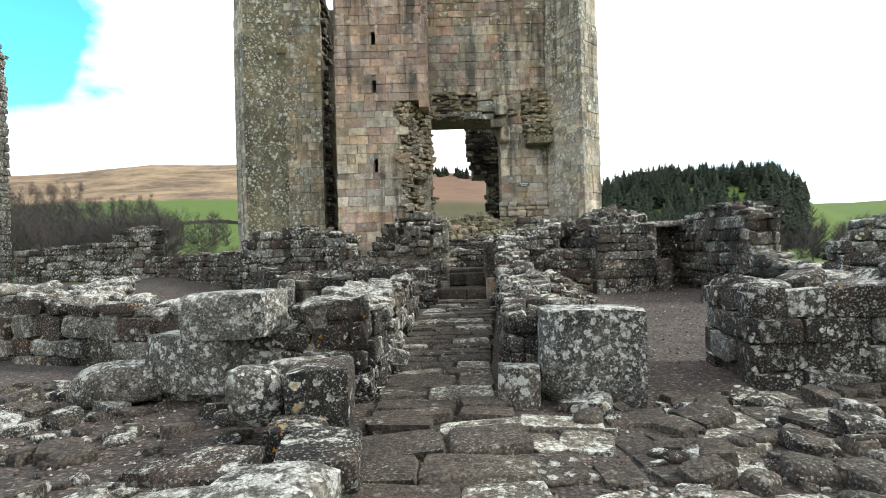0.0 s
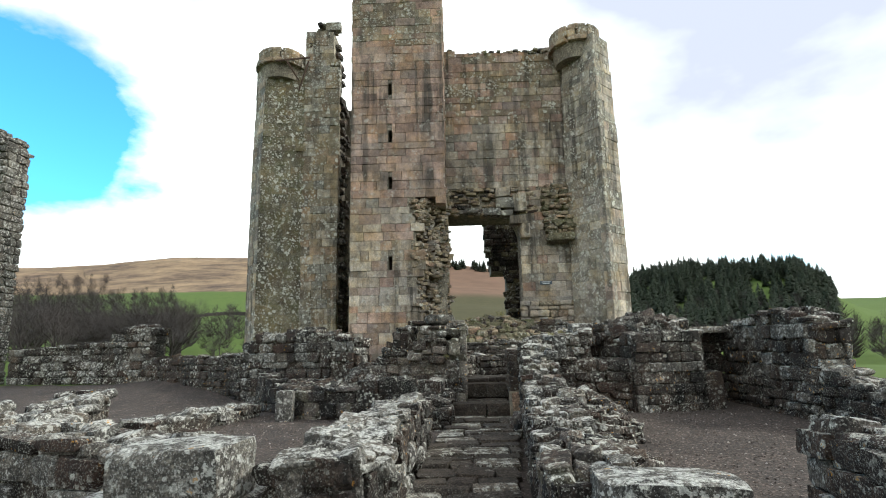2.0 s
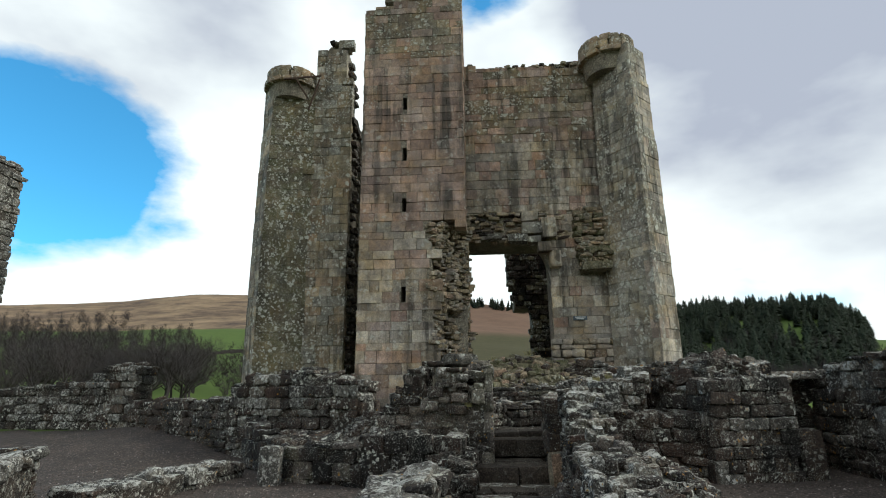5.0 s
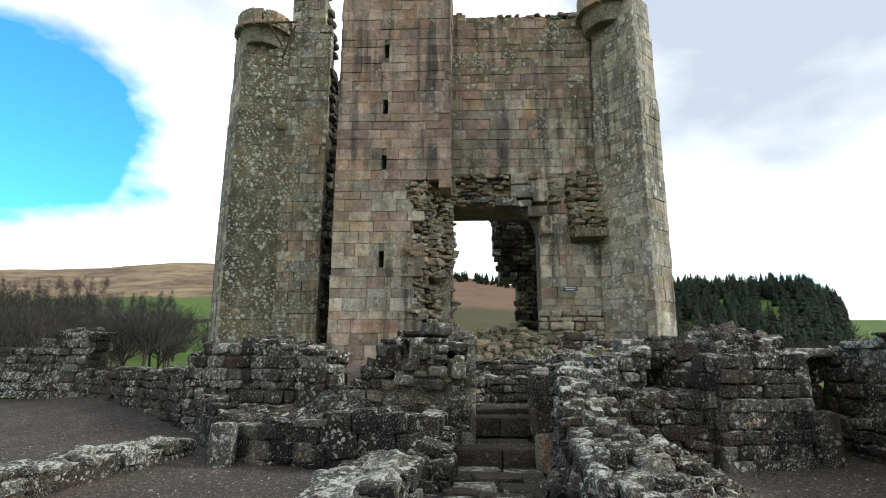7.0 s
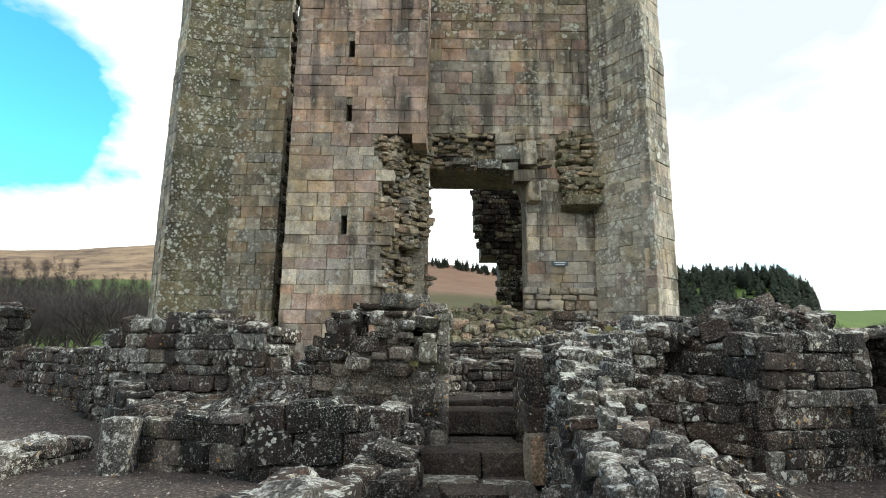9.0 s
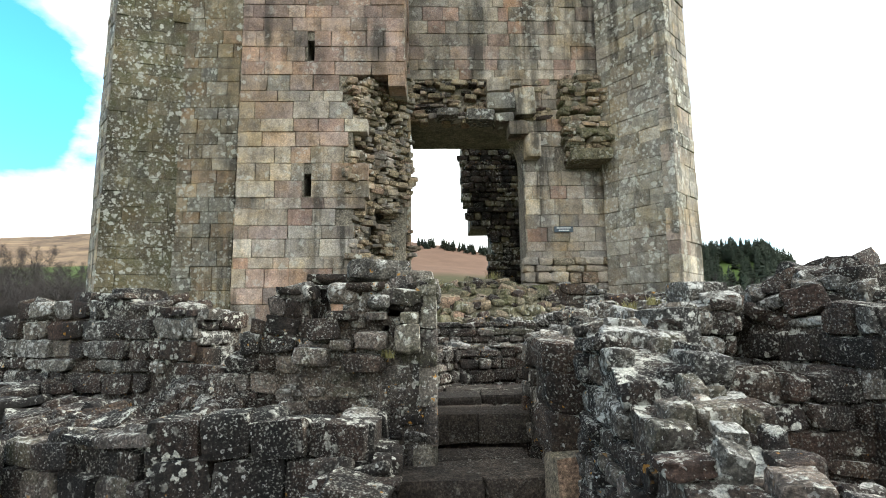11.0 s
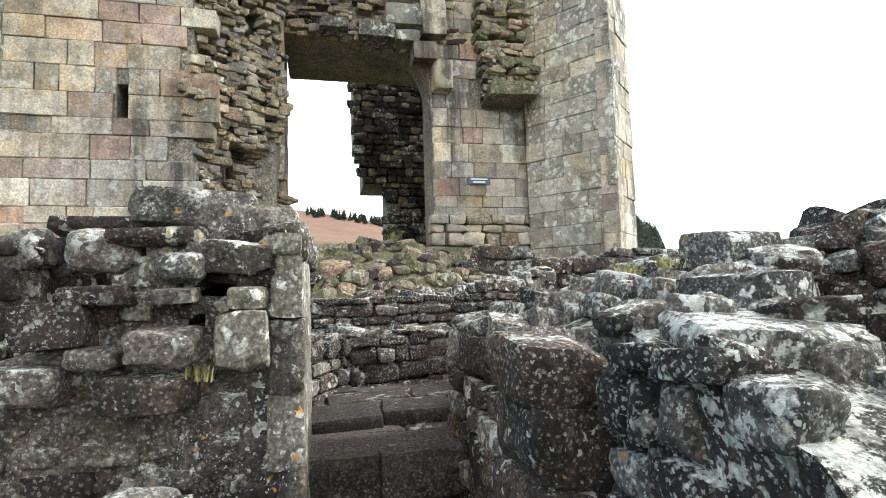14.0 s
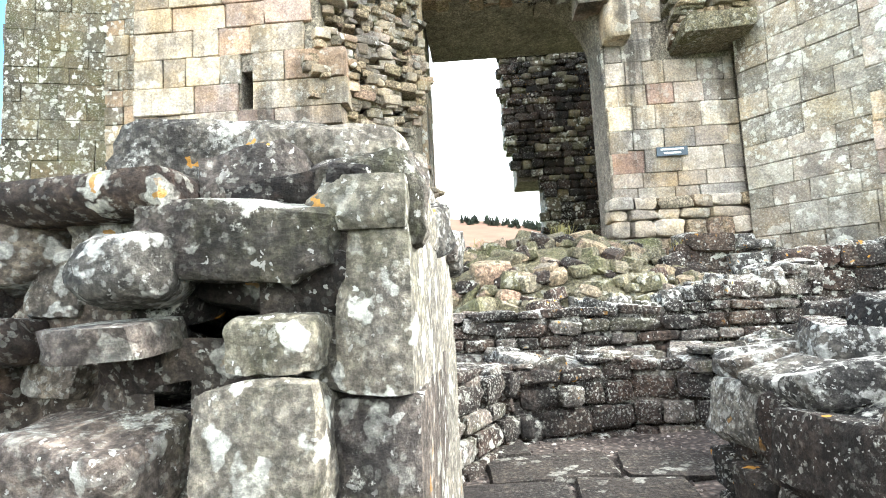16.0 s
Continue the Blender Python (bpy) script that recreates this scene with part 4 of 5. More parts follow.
ruin("low stained rubble wall", (-10.2, 17.8), (-6.0, 15.2), 0.8, [(0, 1.35), (4.9, 1.45)], base=0.2, mats=dark, topmats=pale, back=False)
ruin("weathered rubble wall with a stepped end", (-15.5, 18.6), (-10.2, 17.9), 0.8, [(0, 1.7), (3.5, 1.9), (4.6, 2.4), (5.4, 2.35)], base=0.3, mats=("rubble_pale", "rubble_dark"), topmats=pale, back=False, course=(0.18, 0.28), lens=(0.25, 0.55))
ruin("low lichened wall footing", (-5.3, 9.9), (-4.7, 13.2), 0.6, [(0, 0.45), (3.3, 0.35)], mats=pale, topmats=("rubble_pale",), course=(0.18, 0.3), lens=(0.3, 0.6))
ruin("rubble passage wall with lichened top", (-0.72, 4.6), (-0.62, 9.7), 0.5, [(0, 0.9), (4, 0.85), (5.1, 0.7)], mats=pale, topmats=("rubble_pale",), kind="fine", course=(0.14, 0.28), lens=(0.14, 0.42), capsize=(0.14, 0.36), bare=0.2, wild=9)
ruin("rubble stub beside the steps", (-0.32, 10.9), (-0.3, 12.2), 0.55, [(0, 0.42), (1.3, 0.7)], mats=("rubble_black", "rubble_dark"), topmats=("rubble_black",), kind="fine")
ruin("dark rubble passage wall rising to a broken spur", (1.1, 11.8), (0.52, 4.8), 0.6, [(0, 1.6), (0.7, 1.5), (1.3, 1.22), (2.0, 1.0), (3.8, 0.84), (7.0, 0.75)], mats=tumbled, topmats=("rubble_dark", "pier_stone", "rubble_pale"), kind="fine", course=(0.1, 0.22), lens=(0.1, 0.36), wild=12, proud=0.035, capsize=(0.09, 0.22), bare=0.3, capfill=0.6)
ruin("rubble mass with blackened jamb stones", (1.0, 12.35), (2.6, 12.3), 1.5, [(0, 1.42), (0.5, 1.6), (1.6, 1.85)], mats=("rubble_dark", "rubble_black", "rubble_dark", "rubble_pale"), topmats=("rubble_pale",), kind="fine", course=(0.14, 0.3), lens=(0.16, 0.46), bare=0.15, wild=9, capsize=(0.14, 0.32))
ruin("low rubble wall under flat stones", (1.9, 11.75), (3.4, 11.85), 0.8, [(0, 1.3), (1.5, 1.2)], mats=dark, topmats=pale, back=False)
ruin("squared masonry block with lichen-spotted corner stones", (3.3, 11.65), (4.75, 12.0), 1.8, [(0, 1.75), (1.5, 1.75)], mats=("rubble_dark", "rubble_black", "rubble_dark", "rubble_pale"), course=(0.18, 0.28), lens=(0.22, 0.46), kind="dressed", topmats=pale, back=False)
ruin("tall dark rubble wall of the court", (5.85, 13.4), (5.85, 10.2), 0.6, [(0, 1.85), (1.5, 2.05), (2.4, 2.15), (3.2, 1.8)], mats=mixed, topmats=pale, course=(0.12, 0.28), lens=(0.16, 0.46), back=False, bare=0.15, wild=7)
ruin("low collapsed rubble wall", (5.9, 10.2), (6.0, 8.4), 0.7, [(0, 1.1), (0.6, 0.9), (1.8, 0.8)], mats=mixed, topmats=pale, back=False)
ruin("rubble wall stump at the field edge", (7.0, 9.4), (9.4, 8.6), 0.7, [(0, 1.2), (0.6, 1.7), (2.5, 1.8)], mats=mixed, topmats=pale, back=False)
ruin("dark recessed wall under a lintel stone", (4.5, 13.5), (5.9, 13.5), 0.6, [(0, 1.7), (1.4, 1.75)], mats=dark, topmats=pale, back=False)
ruin("broken wall with lichened squared blocks", (2.78, 4.75), (7.0, 4.3), 1.2, [(0, 0.85), (1.0, 0.95), (2.0, 1.2), (4.2, 1.5)], mats=mixed, course=(0.22, 0.36), lens=(0.3, 0.65), kind="dressed", topmats=pale, back=False)
ruin("rubble cross wall with lichen-whitened blocks", (-2.75, 4.95), (-0.75, 4.6), 0.6, [(0, 0.55), (0.45, 0.55), (0.5, 0.62), (1.3, 0.62), (1.4, 0.85), (2.0, 0.85)], mats=mixed, topmats=("rubble_pale",), course=(0.14, 0.26), lens=(0.2, 0.5), kind="fine")
ruin("broken low wall with pale lichen", (-7.0, 7.2), (-2.8, 5.9), 0.8, [(0, 1.0), (2, 0.8), (4.4, 0.7)], mats=pale, topmats=("rubble_pale",), course=(0.2, 0.34), lens=(0.3, 0.65))
ruin("rubble wall corner with tumbled crest", (-6.6, 9.6), (-5.4, 7.0), 0.7, [(0, 0.95), (1.6, 0.9), (2.8, 0.8)], mats=pale, topmats=("rubble_pale",), course=(0.18, 0.3), lens=(0.25, 0.55), back=False)
ruin("blackened squared wall beside the gravel platform", (2.35, 15.5), (1.75, 13.7), 1.0, [(0, 1.6), (0.7, 1.45), (1.9, 1.5)], base=0.3, mats=("rubble_black", "rubble_dark", "rubble_dark"), topmats=("rubble_pale", "rubble_dark"), course=(0.24, 0.38), lens=(0.3, 0.55), kind="dressed", back=False)
tier = dict(base=0.5, mats=("rubble_dark", "pier_stone", "rubble_dark"), topmats=("rubble_pale", "pier_stone"), course=(0.09, 0.19), lens=(0.16, 0.42), back=False, kind="fine", wild=4, proud=0.03, bare=0.05, capsize=(0.16, 0.34))
ruin("lower tier of a curved dry-stone wall", (-0.1, 14.5), (0.35, 15.35), 0.7, [(0, 1.35), (0.95, 1.3)], **tier)
ruin("lower tier of a curved dry-stone wall", (0.35, 15.35), (1.2, 15.62), 0.7, [(0, 1.28), (0.9, 1.26)], **tier)
ruin("lower tier of a curved dry-stone wall", (1.2, 15.62), (2.25, 15.3), 0.7, [(0, 1.26), (1.1, 1.34)], **tier)
ruin("curved low dry-stone wall at the foot of the tower", (-0.6, 15.9), (3.0, 16.3), 0.6, [(0, 1.6), (1.5, 1.62), (2.4, 1.72), (3.6, 1.95)], **tier)
ruin("lichened footing blocks along the tower", (2.3, 17.3), (5.2, 16.6), 0.7, [(0, 2.3), (1.0, 2.1), (2.9, 2.2)], base=1.2, mats=pale, topmats=("rubble_pale",), course=(0.2, 0.3), lens=(0.3, 0.6), back=False)
ruin("tall slender ruined wall end", (-18.0, 18.0), (-16.0, 18.0), 1.0, [(0, 8.4), (0.7, 9.6), (1.7, 9.4), (2.0, 8.9)], mats=("rubble_pale",), course=(0.22, 0.34), lens=(0.3, 0.6), back=False)


def rubble_heap(label, cx, cy, rx, ry, z0, h, count, mats, size=(0.1, 0.26), turn=0.0, name="rubble_mound", core="wallcore"):
    """A heap: a low mound with loose stones bedded in it."""
    def z_at(u, v):
        d = u * u + v * v
        return z0 + h * max(0.0, 1 - d) ** 0.6
    bm = bmesh.new()
    n = 18
    rows = [[bm.verts.new((0, 0, z0 + h - 0.05))]]
    ca, sa = math.cos(radians(turn)), math.sin(radians(turn))
    rows[0][0].co = Vector((cx, cy, z0 + h - 0.05))
    for k in range(1, 7):
        r = k / 6
        rows.append([])
        for i in range(n):
            a = 2 * math.pi * i / n
            u, v = r * math.cos(a), r * math.sin(a)
            rows[-1].append(bm.verts.new((cx + ca * u * rx - sa * v * ry, cy + sa * u * rx + ca * v * ry, z_at(u, v) - 0.06 - (0.12 if k == 6 else 0) + rng.uniform(-0.03, 0.03))))
    for i in range(n):
        j = (i + 1) % n
        bm.faces.new((rows[0][0], rows[1][i], rows[1][j]))
        for a, b in zip(rows[1:], rows[2:]):
            bm.faces.new((a[i], b[i], b[j], a[j]))
    w = tagged(obj_from(bm, name, MAT[core], smooth=True), label, "rubble")
    items = []
    for i in range(count):
        r, a = math.sqrt(rng.random()), rng.uniform(0, 2 * math.pi)
        u, v = r * math.cos(a), r * math.sin(a)
        l = rng.uniform(*size) * (1.0 if rng.random() < 0.8 else 1.5)
        c = (cx + ca * u * rx - sa * v * ry, cy + sa * u * rx + ca * v * ry, z_at(u, v) - 0.03)
        b = rng.uniform(0, 6.28)
        args = (c, (math.cos(b), math.sin(b), 0), (-math.sin(b), math.cos(b), 0), (l, l * rng.uniform(0.6, 1), l * rng.uniform(0.4, 0.75)), 22, 22)
        if i < 40:
            stone(w, "stone", "fine", pick(mats), *args)
        else:
            items.append(("rubble", pick(mats), stone_matrix(*args)))
    if items:
        joined("loose_rubble", "smaller loose stones", w, items)
    return w


rubble_heap("domed heap of dark rubble on the masonry block", 3.95, 12.75, 0.95, 0.8, 1.62, 0.55, 150, mixed)
rubble_heap("collapsed rubble spilling from the passage wall", 1.75, 10.2, 0.9, 1.7, 0.12, 0.72, 480, tumbled, turn=8, size=(0.05, 0.17))
rubble_heap("collapsed rubble at the foot of the spur", 1.55, 7.6, 0.65, 1.9, 0.02, 0.48, 380, tumbled, turn=5, size=(0.05, 0.18))
rubble_heap("heap of broken stones behind the cross wall", -1.3, 5.6, 0.8, 0.6, 0.0, 0.6, 120, pale)
rubble_heap("mossy rubble slope below the doorway", 0.9, 17.8, 2.4, 1.6, 0.9, 1.5, 760, ("rubble_moss", "rubble_moss", "rubble_dark", "rubble_moss", "rubble_warm"), size=(0.08, 0.26), core="rubble_moss")
rubble_heap("rubble slumped against the pier", -2.1, 13.3, 0.8, 0.5, 0.5, 0.65, 170, ("rubble_dark", "rubble_dark", "rubble_pale"), turn=-6)
rubble_heap("stony terrace fill behind the low wall", -3.0, 13.2, 1.5, 0.7, 0.45, 0.38, 240, ("rubble_black", "rubble_dark"), turn=-20)


# ---- dressed blocks and boulders ----
def block(label, name, kind, mat, centre, size, turn=0.0, tip=0.0, category="stone"):
    ob = new(name, rng.choice(blocks(kind, mat)))
    ob.matrix_basis = pose(*centre, tip, tip * 0.5, turn) @ Matrix.Diagonal((*size, 1))
    return tagged(ob, label, category)


block("squared block whitened with lichen at a wall end", "stone_block", "dressed", "rubble_pale", (1.22, 4.62, 0.38), (0.86, 0.66, 0.82), -6)
block("small upright kerb stone beside the paving", "kerb_stone", "dressed", "rubble_pale", (0.57, 4.42, 0.15), (0.34, 0.3, 0.38), -4)
block("large lichen-whitened block on a wall", "stone_block", "dressed", "rubble_pale", (-1.95, 4.75, 0.8), (0.8, 0.5, 0.4), -8)
block("grey lichened block under another", "stone_block", "dressed", "rubble_pale", (-2.35, 4.85, 0.36), (0.85, 0.5, 0.52), -10)
block("upright squared block at the spur", "stone_block", "dressed", "rubble_pale", (1.84, 11.95, 1.5), (0.32, 0.4, 0.48), 8)
block("broad pale lichened stone on the spur end", "cap_stone", "fine", "rubble_pale", (1.42, 11.45, 1.5), (0.52, 0.4, 0.2), -12, 8)
block("lichened squared stone on the rubble mass", "stone_block", "dressed", "rubble_pale", (2.5, 12.75, 1.9), (0.4, 0.4, 0.22), 5, 3)
block("reddish jamb stone beside the steps", "jamb_stone", "dressed", "rubble_warm", (1.04, 12.0, 0.42), (0.32, 0.36, 0.5), 6)
for x, z, h, w in ((1.04, 0.8, 0.32, 0.36), (1.06, 1.1, 0.32, 0.4), (1.02, 1.37, 0.26, 0.36)):
    block("blackened jamb stone bedded above the steps", "jamb_stone", "fine", "rubble_dark", (x, 12.15, z), (w, 0.42, h), rng.uniform(-8, 8), 3)
block("squared stub stone by the recess", "stone_block", "dressed", "rubble_dark", (4.95, 12.2, 0.55), (0.36, 0.4, 0.85), 10)
block("long lintel stone over the recess", "lintel", "dressed", "rubble_pale", (5.25, 13.3, 1.82), (1.5, 0.7, 0.14), 0)
z = 0.3
while z < 1.95:
    h = min(rng.uniform(0.26, 0.42), 2.0 - z)
    d = rng.uniform(0.5, 0.85)
    for y0, y1, w in ((12.63, 12.63 + d, rng.uniform(0.12, 0.22)), (12.63 + d, 13.9, 0.2)):
        stone(pier, "stone", "dressed", pick(("quoin", "quoin", "pier_stone")), (0.03 - w / 2, (y0 + y1) / 2, z + h / 2), (0, 1, 0), (1, 0, 0), (y1 - y0 + 0.01, w, h + 0.012), 1, 1)
    z += h
for x, y, zz, l, d, h, mt, kd in ((-0.58, 13.35, 2.16, 0.62, 0.6, 0.22, "rubble_pale", "fine"), (-0.17, 13.1, 2.06, 0.34, 0.7, 0.16, "quoin", "fine"), (-1.0, 13.45, 2.12, 0.6, 0.45, 0.12, "rubble_dark", "slab"), (-0.84, 12.76, 1.93, 0.3, 0.28, 0.2, "rubble_pale", "boulder"),
                                  (-0.3, 12.73, 1.9, 0.36, 0.26, 0.15, "pier_stone", "fine"), (-0.6, 12.7, 1.98, 0.4, 0.22, 0.08, "rubble_dark", "slab"), (-0.5, 12.64, 1.84, 0.2, 0.18, 0.13, "rubble_pale", "boulder"), (-0.52, 12.62, 1.72, 0.18, 0.18, 0.06, "pier_stone", "slab"), (-0.84, 12.65, 1.72, 0.28, 0.18, 0.09, "rubble_dark", "fine"),
                                  (-0.56, 12.62, 1.5, 0.27, 0.2, 0.15, "pier_stone", "fine"), (-0.84, 12.62, 1.46, 0.2, 0.18, 0.1, "pier_stone", "boulder"), (-1.0, 12.64, 1.6, 0.28, 0.18, 0.19, "rubble_dark", "dressed"), (-0.22, 12.66, 1.7, 0.16, 0.16, 0.1, "quoin", "fine"),
                                  (-0.24, 12.64, 1.5, 0.22, 0.18, 0.26, "quoin", "fine"), (-0.62, 12.62, 1.3, 0.34, 0.2, 0.16, "rubble_dark", "fine"), (-1.1, 12.62, 1.36, 0.3, 0.2, 0.16, "pier_stone", "fine")):
    stone(pier, "stone", kd, mt, (x, y, zz), (1, 0, 0), (0, -1, 0), (l, d, h), 4, 5)
block("rounded grey boulder on the wall footing", "boulder", "boulder", "rubble_pale", (-1.36, 3.62, 0.36), (0.36, 0.36, 0.4), 20)
block("squared dark boulder with white crust", "boulder", "dressed", "rubble_dark", (-0.92, 3.7, 0.3), (0.42, 0.55, 0.5), 8)
block("long weathered stone lying on rubble", "boulder", "boulder", "rubble_pale", (-3.0, 4.75, 0.2), (0.8, 0.42, 0.36), 22)
block("upright broken stone at the wall foot", "boulder", "boulder", "rubble_pale", (-3.15, 2.9, 0.14), (0.42, 0.34, 0.36), 30)
block("standing stump at the end of the low wall", "boulder", "dressed", "rubble_pale", (-3.85, 12.4, 0.36), (0.36, 0.34, 0.7), 10)
for x, y, l, w, h in ((-0.75, 2.95, 0.45, 0.55, 0.3), (-0.85, 2.35, 0.5, 0.55, 0.34), (-0.98, 3.3, 0.35, 0.3, 0.3), (-1.28, 2.75, 0.42, 0.4, 0.28), (-1.3, 2.3, 0.4, 0.42, 0.26), (-1.05, 4.2, 0.4, 0.3, 0.4), (-1.55, 4.15, 0.36, 0.28, 0.4), (-1.25, 4.4, 0.5, 0.3, 0.5)):
    block("lichened footing stone beside the path", "footing_stone", "dressed", rng.choice(("rubble_pale", "rubble_dark", "rubble_pale")), (x, y, h * 0.4), (l, w, h), rng.uniform(-12, 12), 3)


# ---- steps, paving ----
steps = tagged(new("stone_steps"), "worn brown stone steps rising between the walls", "steps")
for x, y, z, l, w, h in ((0.05, 12.55, 0.24, 0.7, 0.7, 0.32), (0.7, 12.55, 0.24, 0.66, 0.66, 0.32), (0.1, 13.05, 0.3, 0.55, 0.45, 0.2), (0.62, 13.05, 0.3, 0.58, 0.5, 0.2),
                         (0.16, 13.68, 0.56, 0.62, 0.6, 0.3), (0.74, 13.7, 0.56, 0.6, 0.6, 0.3), (0.3, 14.25, 0.62, 0.8, 0.55, 0.16), (1.0, 14.3, 0.62, 0.6, 0.6, 0.16)):
    ob = new("tread", rng.choice(blocks("slab", "slab")))
    ob.parent = steps
    ob.matrix_basis = pose(x, y, z, 0, 0, rng.uniform(-3, 3)) @ Matrix.Diagonal((l, w, h, 1))

path = tagged(new("stone_path"), "worn flagstone path of uneven brown slabs", "path", kind="structure")


def slab_row(y, d, x0, x1, lens, zoff=0.0, wild=1.0):
    x = x0
    while x < x1 - 0.1:
        l = min(rng.uniform(*lens), x1 - x)
        if x1 - x - l < 0.15:
            l = x1 - x
        ob = new("slab", rng.choice(blocks("slab" if wild < 2 or rng.random() < 0.5 else "fine", rng.choice(("slab", "slab", "slab_pale")) if wild < 2 else rng.choice(("slab", "slab_pale", "slab_pale")))))
        ob.parent = path
        cx, cy = x + l / 2, y + d / 2 + rng.uniform(-0.05, 0.05) * wild
        ob.matrix_basis = pose(cx, cy, ground_z(cx, cy) + zoff + rng.uniform(-0.012, 0.012) - 0.02, rng.uniform(-2.5, 2.5), rng.uniform(-2.5, 2.5), rng.uniform(-10, 10) * wild) @ Matrix.Diagonal((l * rng.uniform(0.84, 1.02), d * rng.uniform(0.75, 1.06), 0.13 if wild < 2 else 0.1, 1))
        x += l


y = 1.7
while y < 12.1:
    d = rng.uniform(0.2, 0.52)
    right = 0.42 + 0.55 * smooth(4.4, 11.7, y) if y > 4.2 else 0.5
    slab_row(y, d, -0.66 + 0.3 * smooth(8, 11.5, y), right, (0.28, 0.8), 0.03)
    y += d * 0.99
for y, d, x0, x1, l in ((1.75, 0.5, 0.55, 1.9, (0.5, 0.7)), (2.3, 0.5, 0.5, 1.9, (0.5, 0.75)), (2.85, 0.42, 0.35, 1.8, (0.4, 0.65)), (3.3, 0.36, 0.5, 2.0, (0.35, 0.6)), (3.7, 0.36, 0.45, 1.6, (0.6, 0.9)), (3.75, 0.4, 1.65, 3.0, (0.35, 0.6)), (4.2, 0.36, 1.8, 2.9, (0.35, 0.55))):
    slab_row(y, d, x0, x1, (l[0] * 0.6, l[1] * 0.85), 0.0, 2.0)

# platform slabs, in the paving colour darkened for shade
for x, y, l, d, a in ((0.25, 14.3, 0.6, 0.5, 4), (0.85, 14.35, 0.55, 0.5, -6), (0.5, 14.8, 0.7, 0.4, 8), (1.15, 14.8, 0.5, 0.45, -10), (0.2, 15.15, 0.4, 0.3, 12)):
    ob = new("slab", rng.choice(blocks("slab", "slab_dark")))
    ob.parent = path
    ob.matrix_basis = pose(x, y, ground_z(x, y) - 0.02, 1, -1, a) @ Matrix.Diagonal((l, d, 0.12, 1))

cobbles = tagged(new("cobbles"), "loose rounded stones bedded in earth", "stones", kind="structure")
for i in range(1040):
    if i < 560:
        x, y = rng.uniform(0.9, 5.2), rng.uniform(1.3, 4.5)
    elif i < 1010:
        x, y = rng.uniform(-5.5, -0.9), rng.uniform(1.4, 5.6)
    else:
        x, y = rng.uniform(-2.8, 2.2), rng.uniform(16.2, 18.4)
    l = rng.choice((0.04, 0.05, 0.06, 0.08, 0.1, 0.13, 0.18, 0.26)) * rng.uniform(0.8, 1.2)
    ob = new("cobble", rng.choice(blocks(rng.choice(("boulder", "rubble", "slab")), rng.choice(("rubble_pale", "slab", "slab", "rubble_dark")))))
    ob.parent = cobbles
    ob.matrix_basis = pose(x, y, ground_z(x, y) + l * 0.1, rng.uniform(-12, 12), rng.uniform(-12, 12), rng.uniform(0, 360)) @ Matrix.Diagonal((l, l * rng.uniform(0.6, 0.95), l * rng.uniform(0.35, 0.6), 1))


def scatter_pebbles():
    """Loose gravel on the court, one sheet of small chips."""
    r = np.random.RandomState(3)
    base = np.array([(1, 0, 0), (-1, 0, 0), (0, 1, 0), (0, -1, 0), (0, 0, 1), (0, 0, -0.6)], float)
    tri = np.array([(0, 2, 4), (2, 1, 4), (1, 3, 4), (3, 0, 4), (2, 0, 5), (1, 2, 5), (3, 1, 5), (0, 3, 5)])
    V, F = [], []
    areas = ((1.8, 5.7, 4.8, 12.0, 5200), (-5.0, -0.8, 9.5, 13.2, 3600), (-4.6, -0.8, 1.2, 5.0, 6500), (0.4, 5.5, 1.2, 4.6, 6000), (-0.1, 2.6, 14.0, 15.9, 1600), (-0.6, 1.0, 9.0, 12.2, 500), (-8.6, -5.0, 10.0, 15.0, 2600))
    k = 0
    for x0, x1, y0, y1, n in areas:
        for _ in range(n):
            x, y = r.uniform(x0, x1), r.uniform(y0, y1)
            s = 0.007 + 0.018 * r.rand() ** 3
            a = r.uniform(0, 6.28)
            p = base * (s, s * r.uniform(0.6, 1), s * r.uniform(0.45, 0.9)) * r.uniform(0.8, 1.2, (6, 1))
            q = np.stack((p[:, 0] * math.cos(a) - p[:, 1] * math.sin(a), p[:, 0] * math.sin(a) + p[:, 1] * math.cos(a), p[:, 2]), 1)
            V.append(q + (x, y, ground_z(x, y) + s * 0.25))
            F.append(tri + k * 6)
            k += 1
    me = bpy.data.meshes.new("pebbles")
    me.from_pydata(np.concatenate(V).tolist(), [], np.concatenate(F).tolist())
    m, nt, b = mat_new("pebble")
    g = nt.nodes.new("ShaderNodeNewGeometry")
    c = ramp(nt, g.outputs["Random Per Island"], [(0.0, (0.034, 0.025, 0.021)), (0.5, (0.08, 0.061, 0.051)), (0.85, (0.15, 0.12, 0.1)), (1.0, (0.34, 0.31, 0.28))])
    nt.links.new(mixrgb(nt, 0.6, c, ramp(nt, noise_tex(nt, 120, 3), [(0.3, 0.5), (0.7, 1.4)]), 'MULTIPLY'), b.inputs["Base Color"])
    b.inputs["Roughness"].default_value = 0.9
    me.materials.append(m)
    tagged(new("gravel", me), "loose brown gravel chips over the court", "gravel", kind="stuff")


scatter_pebbles()


# ---- sign and iron ----
sign = tagged(new("wall_sign"), "small dark plate with pale lettering fixed to the tower wall", "sign")
bm = bmesh.new()
box(bm, 2.58, 2.98, 18.635, 18.66, 3.52, 3.64)
part("plate", bm, MAT["sign"], sign)
for z, w in ((3.605, 0.3), (3.555, 0.22)):
    bm = bmesh.new()
    box(bm, 2.78 - w / 2, 2.78 + w / 2, 18.629, 18.634, z - 0.011, z + 0.011)
    part("lettering", bm, MAT["sign_text"], sign)

